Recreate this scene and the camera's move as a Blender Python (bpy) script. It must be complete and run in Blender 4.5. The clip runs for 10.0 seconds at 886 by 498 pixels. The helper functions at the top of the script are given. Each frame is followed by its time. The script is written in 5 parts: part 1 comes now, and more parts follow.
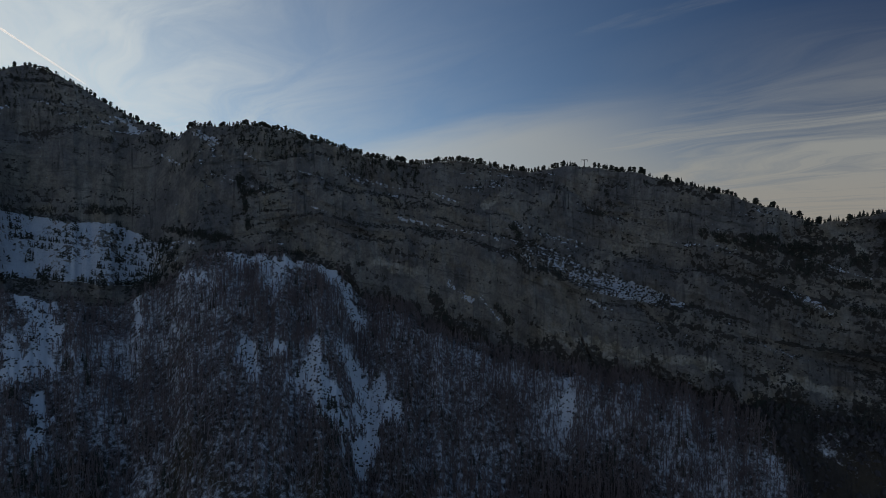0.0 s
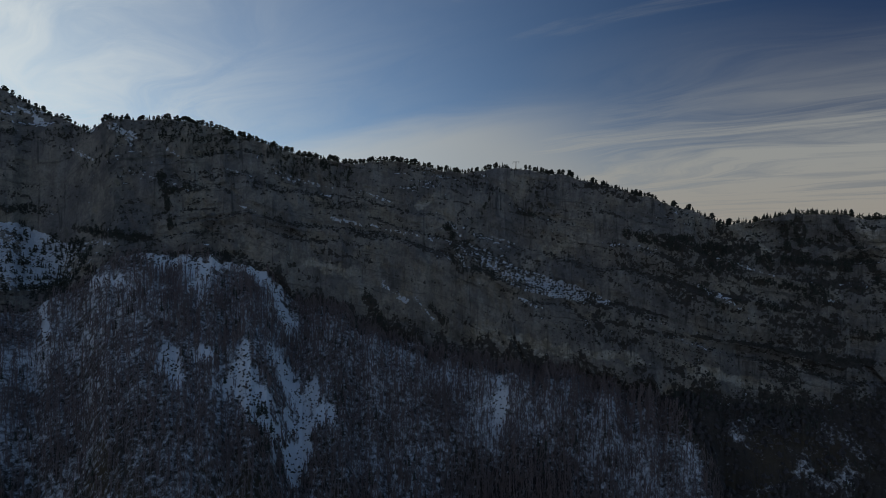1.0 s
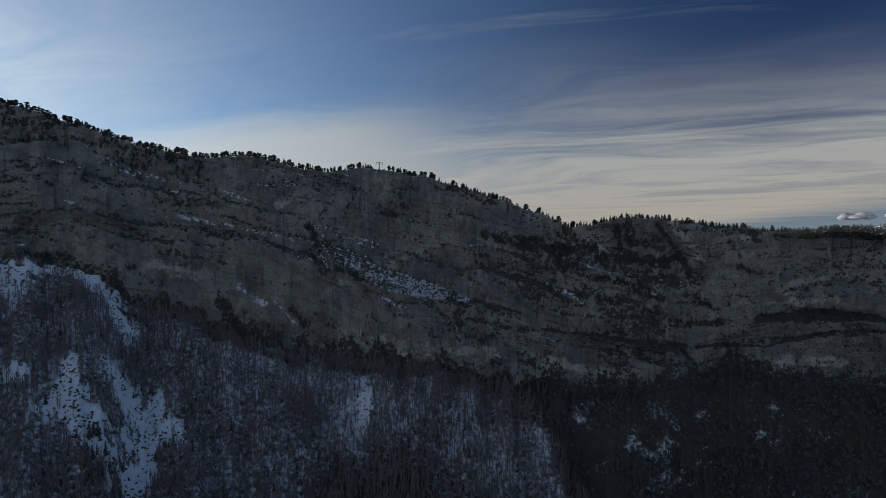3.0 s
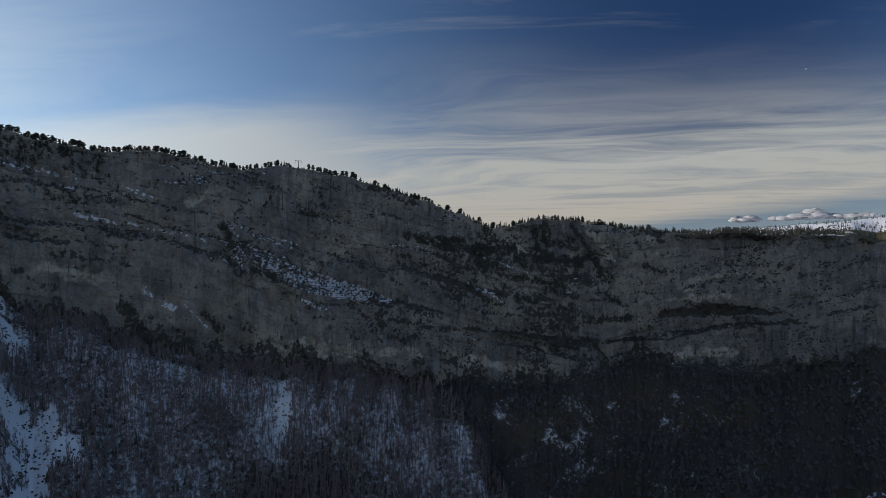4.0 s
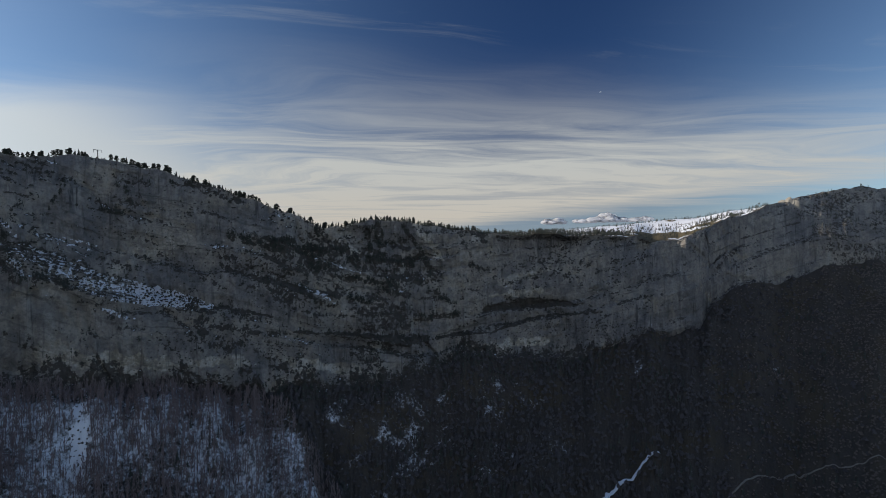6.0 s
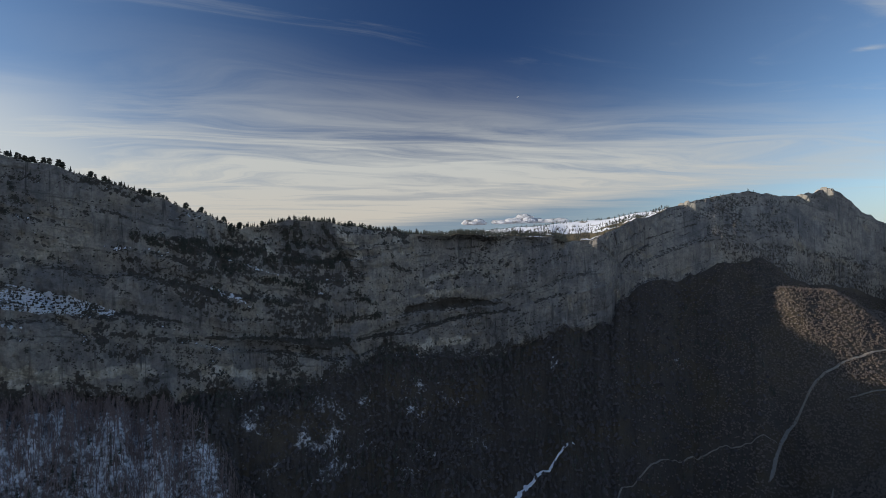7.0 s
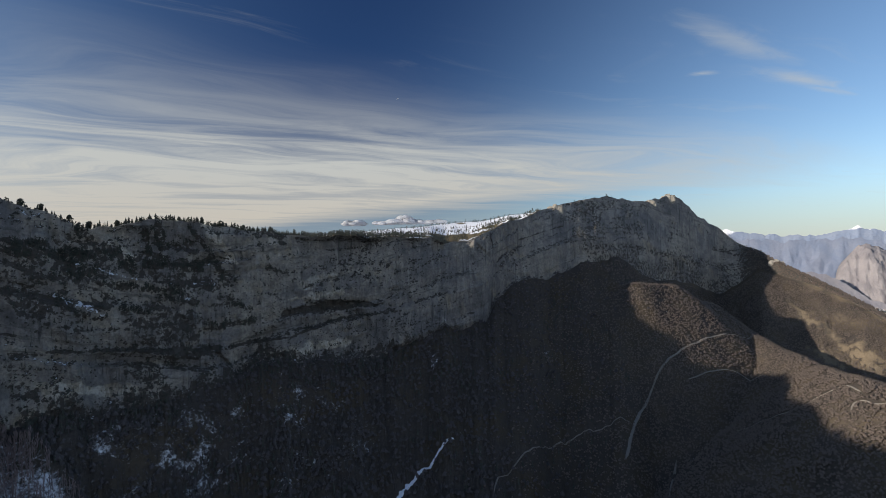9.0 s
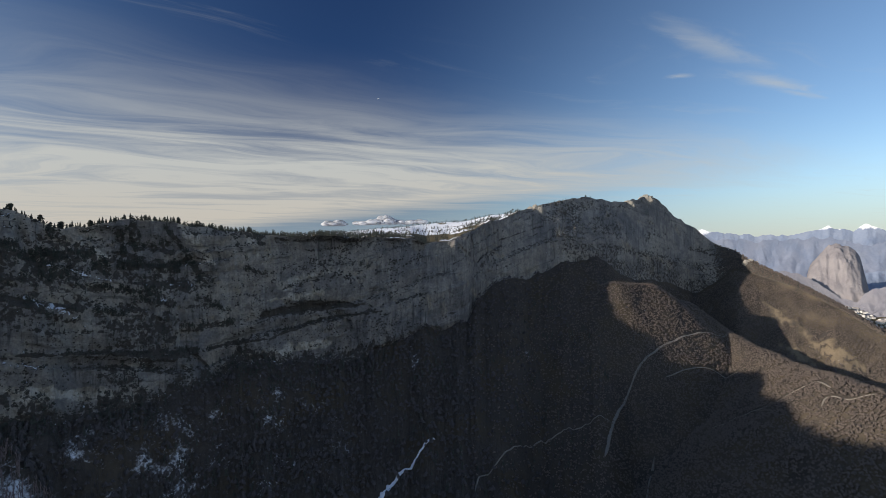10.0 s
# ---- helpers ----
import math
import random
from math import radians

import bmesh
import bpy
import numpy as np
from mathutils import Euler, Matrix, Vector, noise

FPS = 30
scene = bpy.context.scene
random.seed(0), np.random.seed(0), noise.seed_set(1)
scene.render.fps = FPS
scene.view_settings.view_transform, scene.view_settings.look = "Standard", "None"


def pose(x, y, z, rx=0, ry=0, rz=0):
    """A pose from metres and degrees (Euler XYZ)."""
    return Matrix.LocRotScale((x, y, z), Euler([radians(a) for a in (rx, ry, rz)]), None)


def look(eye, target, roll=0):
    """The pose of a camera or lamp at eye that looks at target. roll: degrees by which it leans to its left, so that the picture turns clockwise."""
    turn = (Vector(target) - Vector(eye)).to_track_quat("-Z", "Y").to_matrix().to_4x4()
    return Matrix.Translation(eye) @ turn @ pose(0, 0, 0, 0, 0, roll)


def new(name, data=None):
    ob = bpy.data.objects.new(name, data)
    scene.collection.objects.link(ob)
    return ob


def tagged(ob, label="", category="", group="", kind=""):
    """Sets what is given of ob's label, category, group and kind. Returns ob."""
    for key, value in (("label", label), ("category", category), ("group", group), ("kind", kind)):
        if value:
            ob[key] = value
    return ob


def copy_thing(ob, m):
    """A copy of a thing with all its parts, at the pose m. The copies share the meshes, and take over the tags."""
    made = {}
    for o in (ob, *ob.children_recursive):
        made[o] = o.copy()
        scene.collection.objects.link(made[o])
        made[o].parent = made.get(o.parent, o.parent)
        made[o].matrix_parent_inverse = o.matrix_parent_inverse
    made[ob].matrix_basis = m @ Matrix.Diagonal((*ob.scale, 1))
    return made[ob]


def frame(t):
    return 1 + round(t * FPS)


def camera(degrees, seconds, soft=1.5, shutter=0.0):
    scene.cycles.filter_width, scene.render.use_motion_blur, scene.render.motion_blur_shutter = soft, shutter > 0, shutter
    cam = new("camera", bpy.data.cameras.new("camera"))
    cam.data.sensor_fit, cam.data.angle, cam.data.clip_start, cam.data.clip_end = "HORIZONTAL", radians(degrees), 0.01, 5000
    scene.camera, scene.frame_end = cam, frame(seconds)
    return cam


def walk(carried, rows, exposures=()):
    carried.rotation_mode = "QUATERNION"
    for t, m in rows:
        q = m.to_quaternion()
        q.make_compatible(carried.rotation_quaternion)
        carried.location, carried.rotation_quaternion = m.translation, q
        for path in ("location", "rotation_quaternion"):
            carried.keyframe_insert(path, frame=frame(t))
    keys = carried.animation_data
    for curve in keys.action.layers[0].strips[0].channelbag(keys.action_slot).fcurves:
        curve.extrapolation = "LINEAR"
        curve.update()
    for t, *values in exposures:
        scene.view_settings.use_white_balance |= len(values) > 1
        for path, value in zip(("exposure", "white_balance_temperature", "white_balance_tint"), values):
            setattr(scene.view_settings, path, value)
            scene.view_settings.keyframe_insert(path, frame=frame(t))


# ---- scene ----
cam = camera(78.5, 10.0, soft=0.65)
walk(cam, [
    (0.0, pose(0, 0, 0, 90.00, -0.00, -0.00)),
    (0.5, pose(0, 0, 0, 90.00, 0.04, -3.28)),
    (1.0, pose(0, 0, 0, 90.03, 0.14, -6.92)),
    (1.5, pose(0, 0, 0, 90.04, 0.16, -10.33)),
    (2.0, pose(0, 0, 0, 90.04, 0.16, -14.06)),
    (3.5, pose(0, 0, 0, 90.02, 0.30, -25.16)),
    (4.0, pose(0, 0, 0, 90.03, 0.36, -29.47)),
    (4.5, pose(0, 0, 0, 90.01, 0.45, -33.75)),
    (5.0, pose(0, 0, 0, 89.96, 0.51, -38.46)),
    (5.5, pose(0, 0, 0, 89.93, 0.59, -42.72)),
    (7.0, pose(0, 0, 0, 89.86, 0.90, -55.28)),
    (7.5, pose(0, 0, 0, 89.82, 0.99, -59.00)),
    (8.0, pose(0, 0, 0, 89.77, 1.02, -63.02)),
    (8.5, pose(0, 0, 0, 89.74, 1.07, -66.08)),
    (9.0, pose(0, 0, 0, 89.74, 1.11, -67.84)),
    (9.5, pose(0, 0, 0, 89.73, 1.19, -68.93)),
    (10.0, pose(0, 0, 0, 89.72, 1.18, -69.87)),
], exposures=[(0.0, -0.93), (2.0, -0.64), (3.5, -0.38), (5.0, -0.1), (6.5, 0.07), (8.0, 0.12), (10.0, 0.08)])

# ---- light ----
SUN_BEARING, SUN_HEIGHT = -37.1, 15.4


def bearing(b, d, z=0.0):
    """The place at a bearing in degrees clockwise from y, at a distance."""
    return Vector((d * math.sin(radians(b)), d * math.cos(radians(b)), z))


sun = new("sun", bpy.data.lights.new("sun", "SUN"))
sun.data.energy, sun.data.angle, sun.data.color = 5.0, radians(0.5), (1.0, 0.89, 0.76)
sun_way = bearing(SUN_BEARING, math.cos(radians(SUN_HEIGHT)), math.sin(radians(SUN_HEIGHT)))
sun.matrix_world = look(sun_way * 3000, (0, 0, 0))


class Nodes:
    """Short hand for a node tree: call it with a node type, input values or sockets, and settings."""

    def __init__(self, tree):
        self.tree = tree
        tree.nodes.clear()

    def __call__(self, kind, *inputs, out=0, operation="", use_clamp=False, curve="", attribute_name=""):
        node = self.tree.nodes.new(kind)
        if operation:
            node.operation = operation
        if use_clamp:
            node.use_clamp = True
        if curve:
            node.interpolation_type = curve
        if attribute_name:
            node.attribute_name = attribute_name
        for i, value in enumerate(inputs):
            self.put(node.inputs[i], value)
        return node.outputs[out] if node.outputs else node

    def put(self, socket, value):
        if value is None:
            return
        if isinstance(value, bpy.types.NodeSocket):
            self.tree.links.new(value, socket)
        else:
            socket.default_value = value

    def math(self, op, a, b=0.0, c=0.0, clamp=False):
        return self("ShaderNodeMath", a, b, c, operation=op, use_clamp=clamp)

    def smooth(self, x, lo, hi, a=0.0, b=1.0):
        return self("ShaderNodeMapRange", x, lo, hi, a, b, curve="SMOOTHSTEP")

    def mix(self, f, a, b, blend="MIX"):
        node = self.tree.nodes.new("ShaderNodeMix")
        node.data_type, node.blend_type = "RGBA", blend
        for name, value in (("Factor_Float", f), ("A_Color", a), ("B_Color", b)):
            socket = next(s for s in node.inputs if s.identifier == name)
            self.put(socket, (*value, 1.0) if isinstance(value, tuple) and len(value) == 3 else value)
        return next(s for s in node.outputs if s.identifier == "Result_Color")

    def noise(self, vector, scale, detail=4.0, rough=0.55, warp=0.0):
        node = self.tree.nodes.new("ShaderNodeTexNoise")
        for name, value in (("Vector", vector), ("Scale", scale), ("Detail", detail), ("Roughness", rough), ("Distortion", warp)):
            self.put(node.inputs[name], value)
        return node.outputs["Fac"]

    def scaled(self, vector, scale, turn=(0, 0, 0)):
        return self("ShaderNodeMapping", vector, (0, 0, 0), turn, scale)


world = bpy.data.worlds.new("sky")
scene.world = world
world.use_nodes = True
n = Nodes(world.node_tree)
way = n("ShaderNodeTexCoord")
blue = n("ShaderNodeTexSky")
air = blue.node
air.sky_type, air.sun_disc = "NISHITA", False
air.sun_elevation, air.sun_rotation = radians(SUN_HEIGHT), radians(SUN_BEARING % 360)
air.altitude, air.air_density, air.dust_density, air.ozone_density = 1500.0, 1.0, 0.6, 2.5
axes = n("ShaderNodeSeparateXYZ", way)
wx, wy, wz = axes.node.outputs
up = n.math("ADD", n.math("MAXIMUM", wz, 0.0), 0.035)
# The sheet of cirrus lies on a plane overhead: q runs towards bearing 45, s across it.
q = n.math("DIVIDE", n.math("ADD", n.math("MULTIPLY", wx, 0.7071), n.math("MULTIPLY", wy, 0.7071)), up)
s = n.math("DIVIDE", n.math("SUBTRACT", n.math("MULTIPLY", wx, 0.7071), n.math("MULTIPLY", wy, 0.7071)), up)
deck = n("ShaderNodeCombineXYZ", q, s, 0.0)
bend = n.noise(n.scaled(deck, (0.30, 0.20, 1.0)), 1.0, 3.0)
deck2 = n("ShaderNodeCombineXYZ", n.math("ADD", q, n.math("MULTIPLY", bend, 3.0)), s, 0.0)
streaks = n.noise(n.scaled(deck2, (1.15, 0.24, 1.0)), 1.0, 8.0, 0.60, 0.45)
fibres = n.noise(n.scaled(deck2, (2.4, 0.7, 1.0), (0, 0, 0.4)), 1.0, 9.0, 0.64, 1.0)
edge = n.math("ADD", q, n.math("MULTIPLY", n.math("SUBTRACT", bend, 0.5), 2.6))
cover = n.math("MULTIPLY", n.smooth(edge, 2.2, 4.9), n.smooth(n.math("ADD", n.math("ADD", q, n.math("MULTIPLY", s, 1.8)), n.math("MULTIPLY", n.math("SUBTRACT", streaks, 0.5), 9.0)), 12.0, 17.5, 1.0, 0.0))
body = n.smooth(n.math("ADD", n.math("MULTIPLY", streaks, 0.6), n.math("MULTIPLY", fibres, 0.4)), 0.34, 0.66)
full = n.smooth(q, 3.2, 7.0, 0.0, 0.42)
thin = n.math("MULTIPLY", cover, n.math("ADD", n.math("ADD", n.math("MULTIPLY", body, 0.72), 0.20), full), clamp=True)
wisps = n.math("MULTIPLY", n.smooth(fibres, 0.50, 0.80), n.smooth(streaks, 0.42, 0.7))
veil = n.math("MULTIPLY", wisps, 0.40)
# Cloud cover out of view behind the camera, added as fill light.
behind = n.math("MULTIPLY", n.smooth(q, -0.6, -3.5), n.math("ADD", n.math("MULTIPLY", body, 0.4), 0.6))
# Sunward the sheet closes into a pale bank along the horizon.
bank = n.math("MULTIPLY", n.smooth(n.math("ADD", q, n.math("MULTIPLY", n.math("SUBTRACT", streaks, 0.5), 1.6)), 2.2, 3.5), n.smooth(s, -0.6, -2.6, 0.0, 0.8))
cloud = n.math("MAXIMUM", n.math("MAXIMUM", n.math("MAXIMUM", thin, bank), veil), behind)
# Loose puffs that stand apart from the sheet.
shreds = n.noise(n.scaled(deck, (9.0, 3.2, 1.0), (0, 0, 0.2)), 1.0, 7.0, 0.62, 0.6)
for pq, ps, long, wide, lean_q, dense in ((1.74, 2.22, 0.36, 0.075, 0.18, 0.5), (1.67, 1.96, 0.16, 0.05, 0.1, 0.32), (1.955, 2.96, 0.30, 0.07, 0.02, 0.72),
                                          (2.02, 3.28, 0.20, 0.03, 0.0, 0.5), (2.10, 2.38, 0.06, 0.035, -0.55, 0.6)):
    dq, ds = n.math("SUBTRACT", q, pq), n.math("SUBTRACT", s, ps)
    k = math.sqrt(1 - lean_q ** 2)
    along_puff = n.math("DIVIDE", n.math("ADD", n.math("MULTIPLY", dq, lean_q), n.math("MULTIPLY", ds, k)), long)
    over_puff = n.math("DIVIDE", n.math("SUBTRACT", n.math("MULTIPLY", ds, lean_q), n.math("MULTIPLY", dq, k)), wide)
    away = n.math("SQRT", n.math("ADD", n.math("MULTIPLY", along_puff, along_puff), n.math("MULTIPLY", over_puff, over_puff)))
    torn = n.math("ADD", away, n.math("MULTIPLY", n.math("SUBTRACT", shreds, 0.5), 2.2))
    puff = n.math("MULTIPLY", n.smooth(torn, 1.7, -0.3), dense * 0.78)
    cloud = n.math("MAXIMUM", cloud, puff)
# Cloud is brighter towards the sun.
sx, sy, sz = sun_way
glow = n.math("ADD", n.math("ADD", n.math("MULTIPLY", wx, sx), n.math("MULTIPLY", wy, sy)), n.math("MULTIPLY", wz, sz))
near_sun = n.math("POWER", n.math("MAXIMUM", glow, 0.0), 9.0)
tone = n.mix(n.smooth(wz, 0.02, 0.16), (3.85, 3.55, 3.08), (3.5, 3.6, 3.5))
white = n.mix(n.math("POWER", n.math("MAXIMUM", glow, 0.0), 4.5), tone, (8.6, 9.2, 9.2))
halo = n.math("MULTIPLY", near_sun, n.math("ADD", n.math("MULTIPLY", n.smooth(fibres, 0.3, 0.7), 0.5), 0.32))
cloud = n.math("MULTIPLY", n.math("MAXIMUM", cloud, halo), n.smooth(wz, -0.05, 0.0), clamp=True)
# The blue is deepest at a right angle to the sun, as through a polarising filter.
across = n.math("POWER", n.math("MAXIMUM", n.math("SUBTRACT", 1.0, n.math("MULTIPLY", glow, glow)), 0.0), n.smooth(glow, -0.2, 0.25, 3.4, 1.7))
calm = n.mix(near_sun, blue, n.mix(1.0, blue, (0.70, 0.86, 0.90), "MULTIPLY"))
deep = n.mix(across, calm, n.mix(1.0, blue, (0.155, 0.225, 0.35), "MULTIPLY"))
# Overhead the air is clear and brighter than the filtered band above the crest.
deep = n.mix(n.smooth(wz, 0.5, 0.85), deep, n("ShaderNodeVectorMath", blue, None, None, 1.05, operation="SCALE"))
# Unseen cloud behind the camera, brightened and cooled to fill the shaded cliff.
fill_gain = n.smooth(q, -0.6, -3.0, 1.0, 1.95)
low_haze = n.math("MULTIPLY", n.smooth(wz, 0.13, 0.0), 0.6)
deep = n.mix(low_haze, deep, (2.5, 3.0, 3.5))
fill_tint = n.mix(n.smooth(q, -0.6, -3.0), (1.0, 1.0, 1.0), (0.84, 0.98, 1.2))
lit = n.mix(1.0, n("ShaderNodeVectorMath", white, None, None, fill_gain, operation="SCALE"), fill_tint, "MULTIPLY")
sky = n.mix(cloud, deep, lit)
n("ShaderNodeOutputWorld", n("ShaderNodeBackground", sky, 0.14))

# ---- materials ----
def material(name):
    m = bpy.data.materials.new(name)
    m.use_nodes = True
    return m, Nodes(m.node_tree)


def finish(n, colour, rough=0.9, bump=None, strength=0.5, distance=1.0, specular=0.2, metal=0.0):
    shader = n("ShaderNodeBsdfPrincipled")
    node = shader.node
    n.put(node.inputs["Base Color"], (*colour, 1.0) if isinstance(colour, tuple) and len(colour) == 3 else colour)
    n.put(node.inputs["Roughness"], rough)
    n.put(node.inputs["Specular IOR Level"], specular)
    n.put(node.inputs["Metallic"], metal)
    if bump is not None:
        b = n("ShaderNodeBump")
        for key, value in (("Strength", strength), ("Distance", distance), ("Height", bump)):
            n.put(b.node.inputs[key], value)
        n.put(node.inputs["Normal"], b)
    n("ShaderNodeOutputMaterial", shader)


def limestone():
    m, n = material("limestone")
    at = n("ShaderNodeTexCoord", out=3)
    snow = n("ShaderNodeAttribute", attribute_name="snow", out=2)
    plants_shade = n("ShaderNodeAttribute", attribute_name="plants_shade", out=2)
    pale = n("ShaderNodeAttribute", attribute_name="pale", out=2)
    beds = n("ShaderNodeAttribute", attribute_name="beds", out=2)
    along = n("ShaderNodeAttribute", attribute_name="along", out=2)
    face = n("ShaderNodeCombineXYZ", along, beds, 0.0)
    patches = n.noise(at, 0.012, 5.0, 0.6)
    mottle = n.noise(at, 0.05, 5.0, 0.62)
    grain = n.noise(at, 0.25, 6.0, 0.65)
    drips = n.noise(n.scaled(face, (0.16, 0.012, 1.0)), 1.0, 6.0, 0.62, 0.35)
    drips2 = n.noise(n.scaled(face, (0.055, 0.008, 1.0)), 1.0, 5.0, 0.6, 0.6)
    layers = n.noise(n.scaled(face, (0.007, 0.13, 1.0)), 1.0, 7.0, 0.66, 0.4)
    rock = n.mix(n.smooth(patches, 0.36, 0.64), (0.220, 0.208, 0.203), (0.385, 0.347, 0.297))
    rock = n.mix(n.math("MULTIPLY", n.smooth(n.noise(at, 0.017, 4.0, 0.6, 0.8), 0.56, 0.74), 0.6), rock, (0.38, 0.31, 0.205))
    rock = n.mix(n.math("MULTIPLY", n.smooth(drips2, 0.50, 0.32), 0.45), rock, (0.46, 0.44, 0.40))
    washed = n.math("ADD", pale, n.math("MULTIPLY", n.math("SUBTRACT", drips2, 0.5), 1.1))
    rock = n.mix(n.math("MULTIPLY", n.smooth(washed, 0.2, 0.65), 0.9), rock, n.mix(n.smooth(mottle, 0.35, 0.65), (0.47, 0.40, 0.29), (0.64, 0.60, 0.53)))
    rock = n.mix(n.math("MULTIPLY", n.smooth(drips2, 0.54, 0.72), 0.45), rock, (0.12, 0.12, 0.125))
    rock = n.mix(n.math("MULTIPLY", n.smooth(drips, 0.55, 0.68), n.math("MAXIMUM", n.smooth(patches, 0.62, 0.42, 0.2, 0.75), n.math("MULTIPLY", pale, 0.9))), rock, (0.07, 0.07, 0.072))
    rock = n.mix(n.math("MULTIPLY", n.smooth(layers, 0.55, 0.68), 0.55), rock, (0.09, 0.088, 0.08))
    rock = n.mix(n.math("MULTIPLY", n.smooth(mottle, 0.52, 0.40), 0.4), rock, (0.12, 0.12, 0.125))
    rock = n.mix(n.math("MULTIPLY", n.smooth(grain, 0.55, 0.36), 0.3), rock, (0.08, 0.08, 0.08))
    # Scrub tone; it also stands in for shade in the alcove and undersides.
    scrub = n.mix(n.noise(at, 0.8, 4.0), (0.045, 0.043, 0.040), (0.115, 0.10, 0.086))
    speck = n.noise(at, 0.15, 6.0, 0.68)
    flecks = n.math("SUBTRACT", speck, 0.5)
    growth = n.smooth(n.math("ADD", n.math("MULTIPLY", plants_shade, 0.85), n.math("MULTIPLY", flecks, 2.3)), 0.42, 0.60)
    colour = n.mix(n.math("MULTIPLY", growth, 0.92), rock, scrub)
    white = n.mix(grain, (0.66, 0.70, 0.78), (0.84, 0.86, 0.9))
    lies = n.smooth(n.math("ADD", snow, n.math("MULTIPLY", flecks, 2.6)), 0.46, 0.58)
    colour = n.mix(lies, colour, white)
    relief = n.math("ADD", n.math("ADD", n.math("MULTIPLY", drips, 1.2), n.math("MULTIPLY", layers, 1.6)), n.math("ADD", grain, mottle))
    finish(n, colour, 0.92, relief, 1.0, 4.0, 0.1)
    return m


def slope_ground():
    m, n = material("slope_ground")
    at = n("ShaderNodeTexCoord", out=3)
    snow = n("ShaderNodeAttribute", attribute_name="snow", out=2)
    grass = n("ShaderNodeAttribute", attribute_name="grass", out=2)
    patches = n.noise(at, 0.015, 5.0, 0.6)
    grain = n.noise(at, 0.25, 5.0, 0.65)
    litter = n.mix(grain, (0.036, 0.032, 0.03), (0.105, 0.09, 0.078))
    litter = n.mix(n.smooth(patches, 0.45, 0.7), litter, n.mix(grain, (0.05, 0.042, 0.032), (0.115, 0.09, 0.06)))
    litter = n.mix(n.math("MULTIPLY", grass, n.smooth(patches, 0.3, 0.6), clamp=True), litter, n.mix(grain, (0.14, 0.108, 0.072), (0.30, 0.24, 0.165)))
    white = n.mix(patches, (0.72, 0.74, 0.79), (0.84, 0.85, 0.87))
    speck = n.noise(at, 0.16, 6.0, 0.72)
    lies = n.smooth(n.math("ADD", snow, n.math("MULTIPLY", n.math("SUBTRACT", speck, 0.5), 1.5)), 0.25, 0.72)
    finish(n, n.mix(lies, litter, white), 0.9, n.math("ADD", grain, patches), 0.6, 2.0, 0.1)
    return m


def plateau_ground():
    m, n = material("plateau_snow")
    at = n("ShaderNodeTexCoord", out=3)
    bare = n.noise(at, 0.012, 6.0, 0.65)
    grain = n.noise(at, 0.2, 5.0, 0.6)
    white = n.mix(grain, (0.74, 0.77, 0.84), (0.86, 0.87, 0.9))
    earth = n.mix(grain, (0.06, 0.05, 0.03), (0.17, 0.135, 0.075))
    snow = n("ShaderNodeAttribute", attribute_name="snow", out=2)
    lies = n.smooth(n.math("ADD", snow, n.math("MULTIPLY", n.math("SUBTRACT", bare, 0.5), 1.2)), 0.44, 0.54)
    finish(n, n.mix(lies, earth, white), 0.85, grain, 0.4, 1.0, 0.15)
    return m


def varied(name, dark, light, rough=0.9, scale=0.5, metal=0.0):
    """A plain weathered surface: two tones by its grain and from piece to piece."""
    m, n = material(name)
    at = n("ShaderNodeTexCoord", out=3)
    island = n("ShaderNodeNewGeometry", out=8)
    tone = n.math("ADD", n.math("MULTIPLY", n.noise(at, scale, 4.0), 0.6), n.math("MULTIPLY", island, 0.4))
    finish(n, n.mix(tone, dark, light), rough, None, specular=0.15, metal=metal)
    return m


def hill_face(name, low, high, snow_line, snow_depth):
    """Distant mountain: woods low down, rock above, snow over a ragged line; air haze is in both tones."""
    m, n = material(name)
    at = n("ShaderNodeTexCoord", out=3)
    z = n("ShaderNodeSeparateXYZ", at, out=2)
    patches = n.noise(at, 0.01, 6.0, 0.65)
    grain = n.noise(at, 0.06, 5.0, 0.65)
    colour = n.mix(n.smooth(patches, 0.35, 0.65), low, high)
    colour = n.mix(n.math("MULTIPLY", grain, 0.4), colour, low)
    level = n.math("ADD", z, n.math("MULTIPLY", n.math("SUBTRACT", patches, 0.5), 130.0))
    white = n.smooth(level, snow_line, snow_line + snow_depth)
    finish(n, n.mix(white, colour, (0.82, 0.84, 0.88)), 0.95, grain, 0.6, 12.0, 0.05)
    return m


def vapour():
    m, n = material("white_vapour")
    tone = n.mix(n.noise(n("ShaderNodeTexCoord", out=3), 0.02, 4.0), (0.82, 0.82, 0.84), (0.92, 0.92, 0.92))
    n("ShaderNodeOutputMaterial", n("ShaderNodeMixShader", 0.85, n("ShaderNodeBsdfDiffuse", tone), n("ShaderNodeBsdfTranslucent", tone)))
    return m


VAPOUR = vapour()
LIMESTONE, SLOPE, PLATEAU = limestone(), slope_ground(), plateau_ground()
BARK = varied("grey_bark", (0.07, 0.06, 0.055), (0.17, 0.155, 0.14))
TWIGS = varied("bare_twigs", (0.125, 0.100, 0.10), (0.315, 0.252, 0.245))
# Darker copy of the twig colour: the bowl's shade is put into it.
SHADED_TWIGS = varied("shaded_twigs", (0.050, 0.046, 0.048), (0.125, 0.114, 0.114))
RUSSET = varied("russet_twigs", (0.108, 0.088, 0.075), (0.194, 0.157, 0.132))
NEEDLES = varied("conifer_needles", (0.040, 0.046, 0.042), (0.095, 0.10, 0.084))
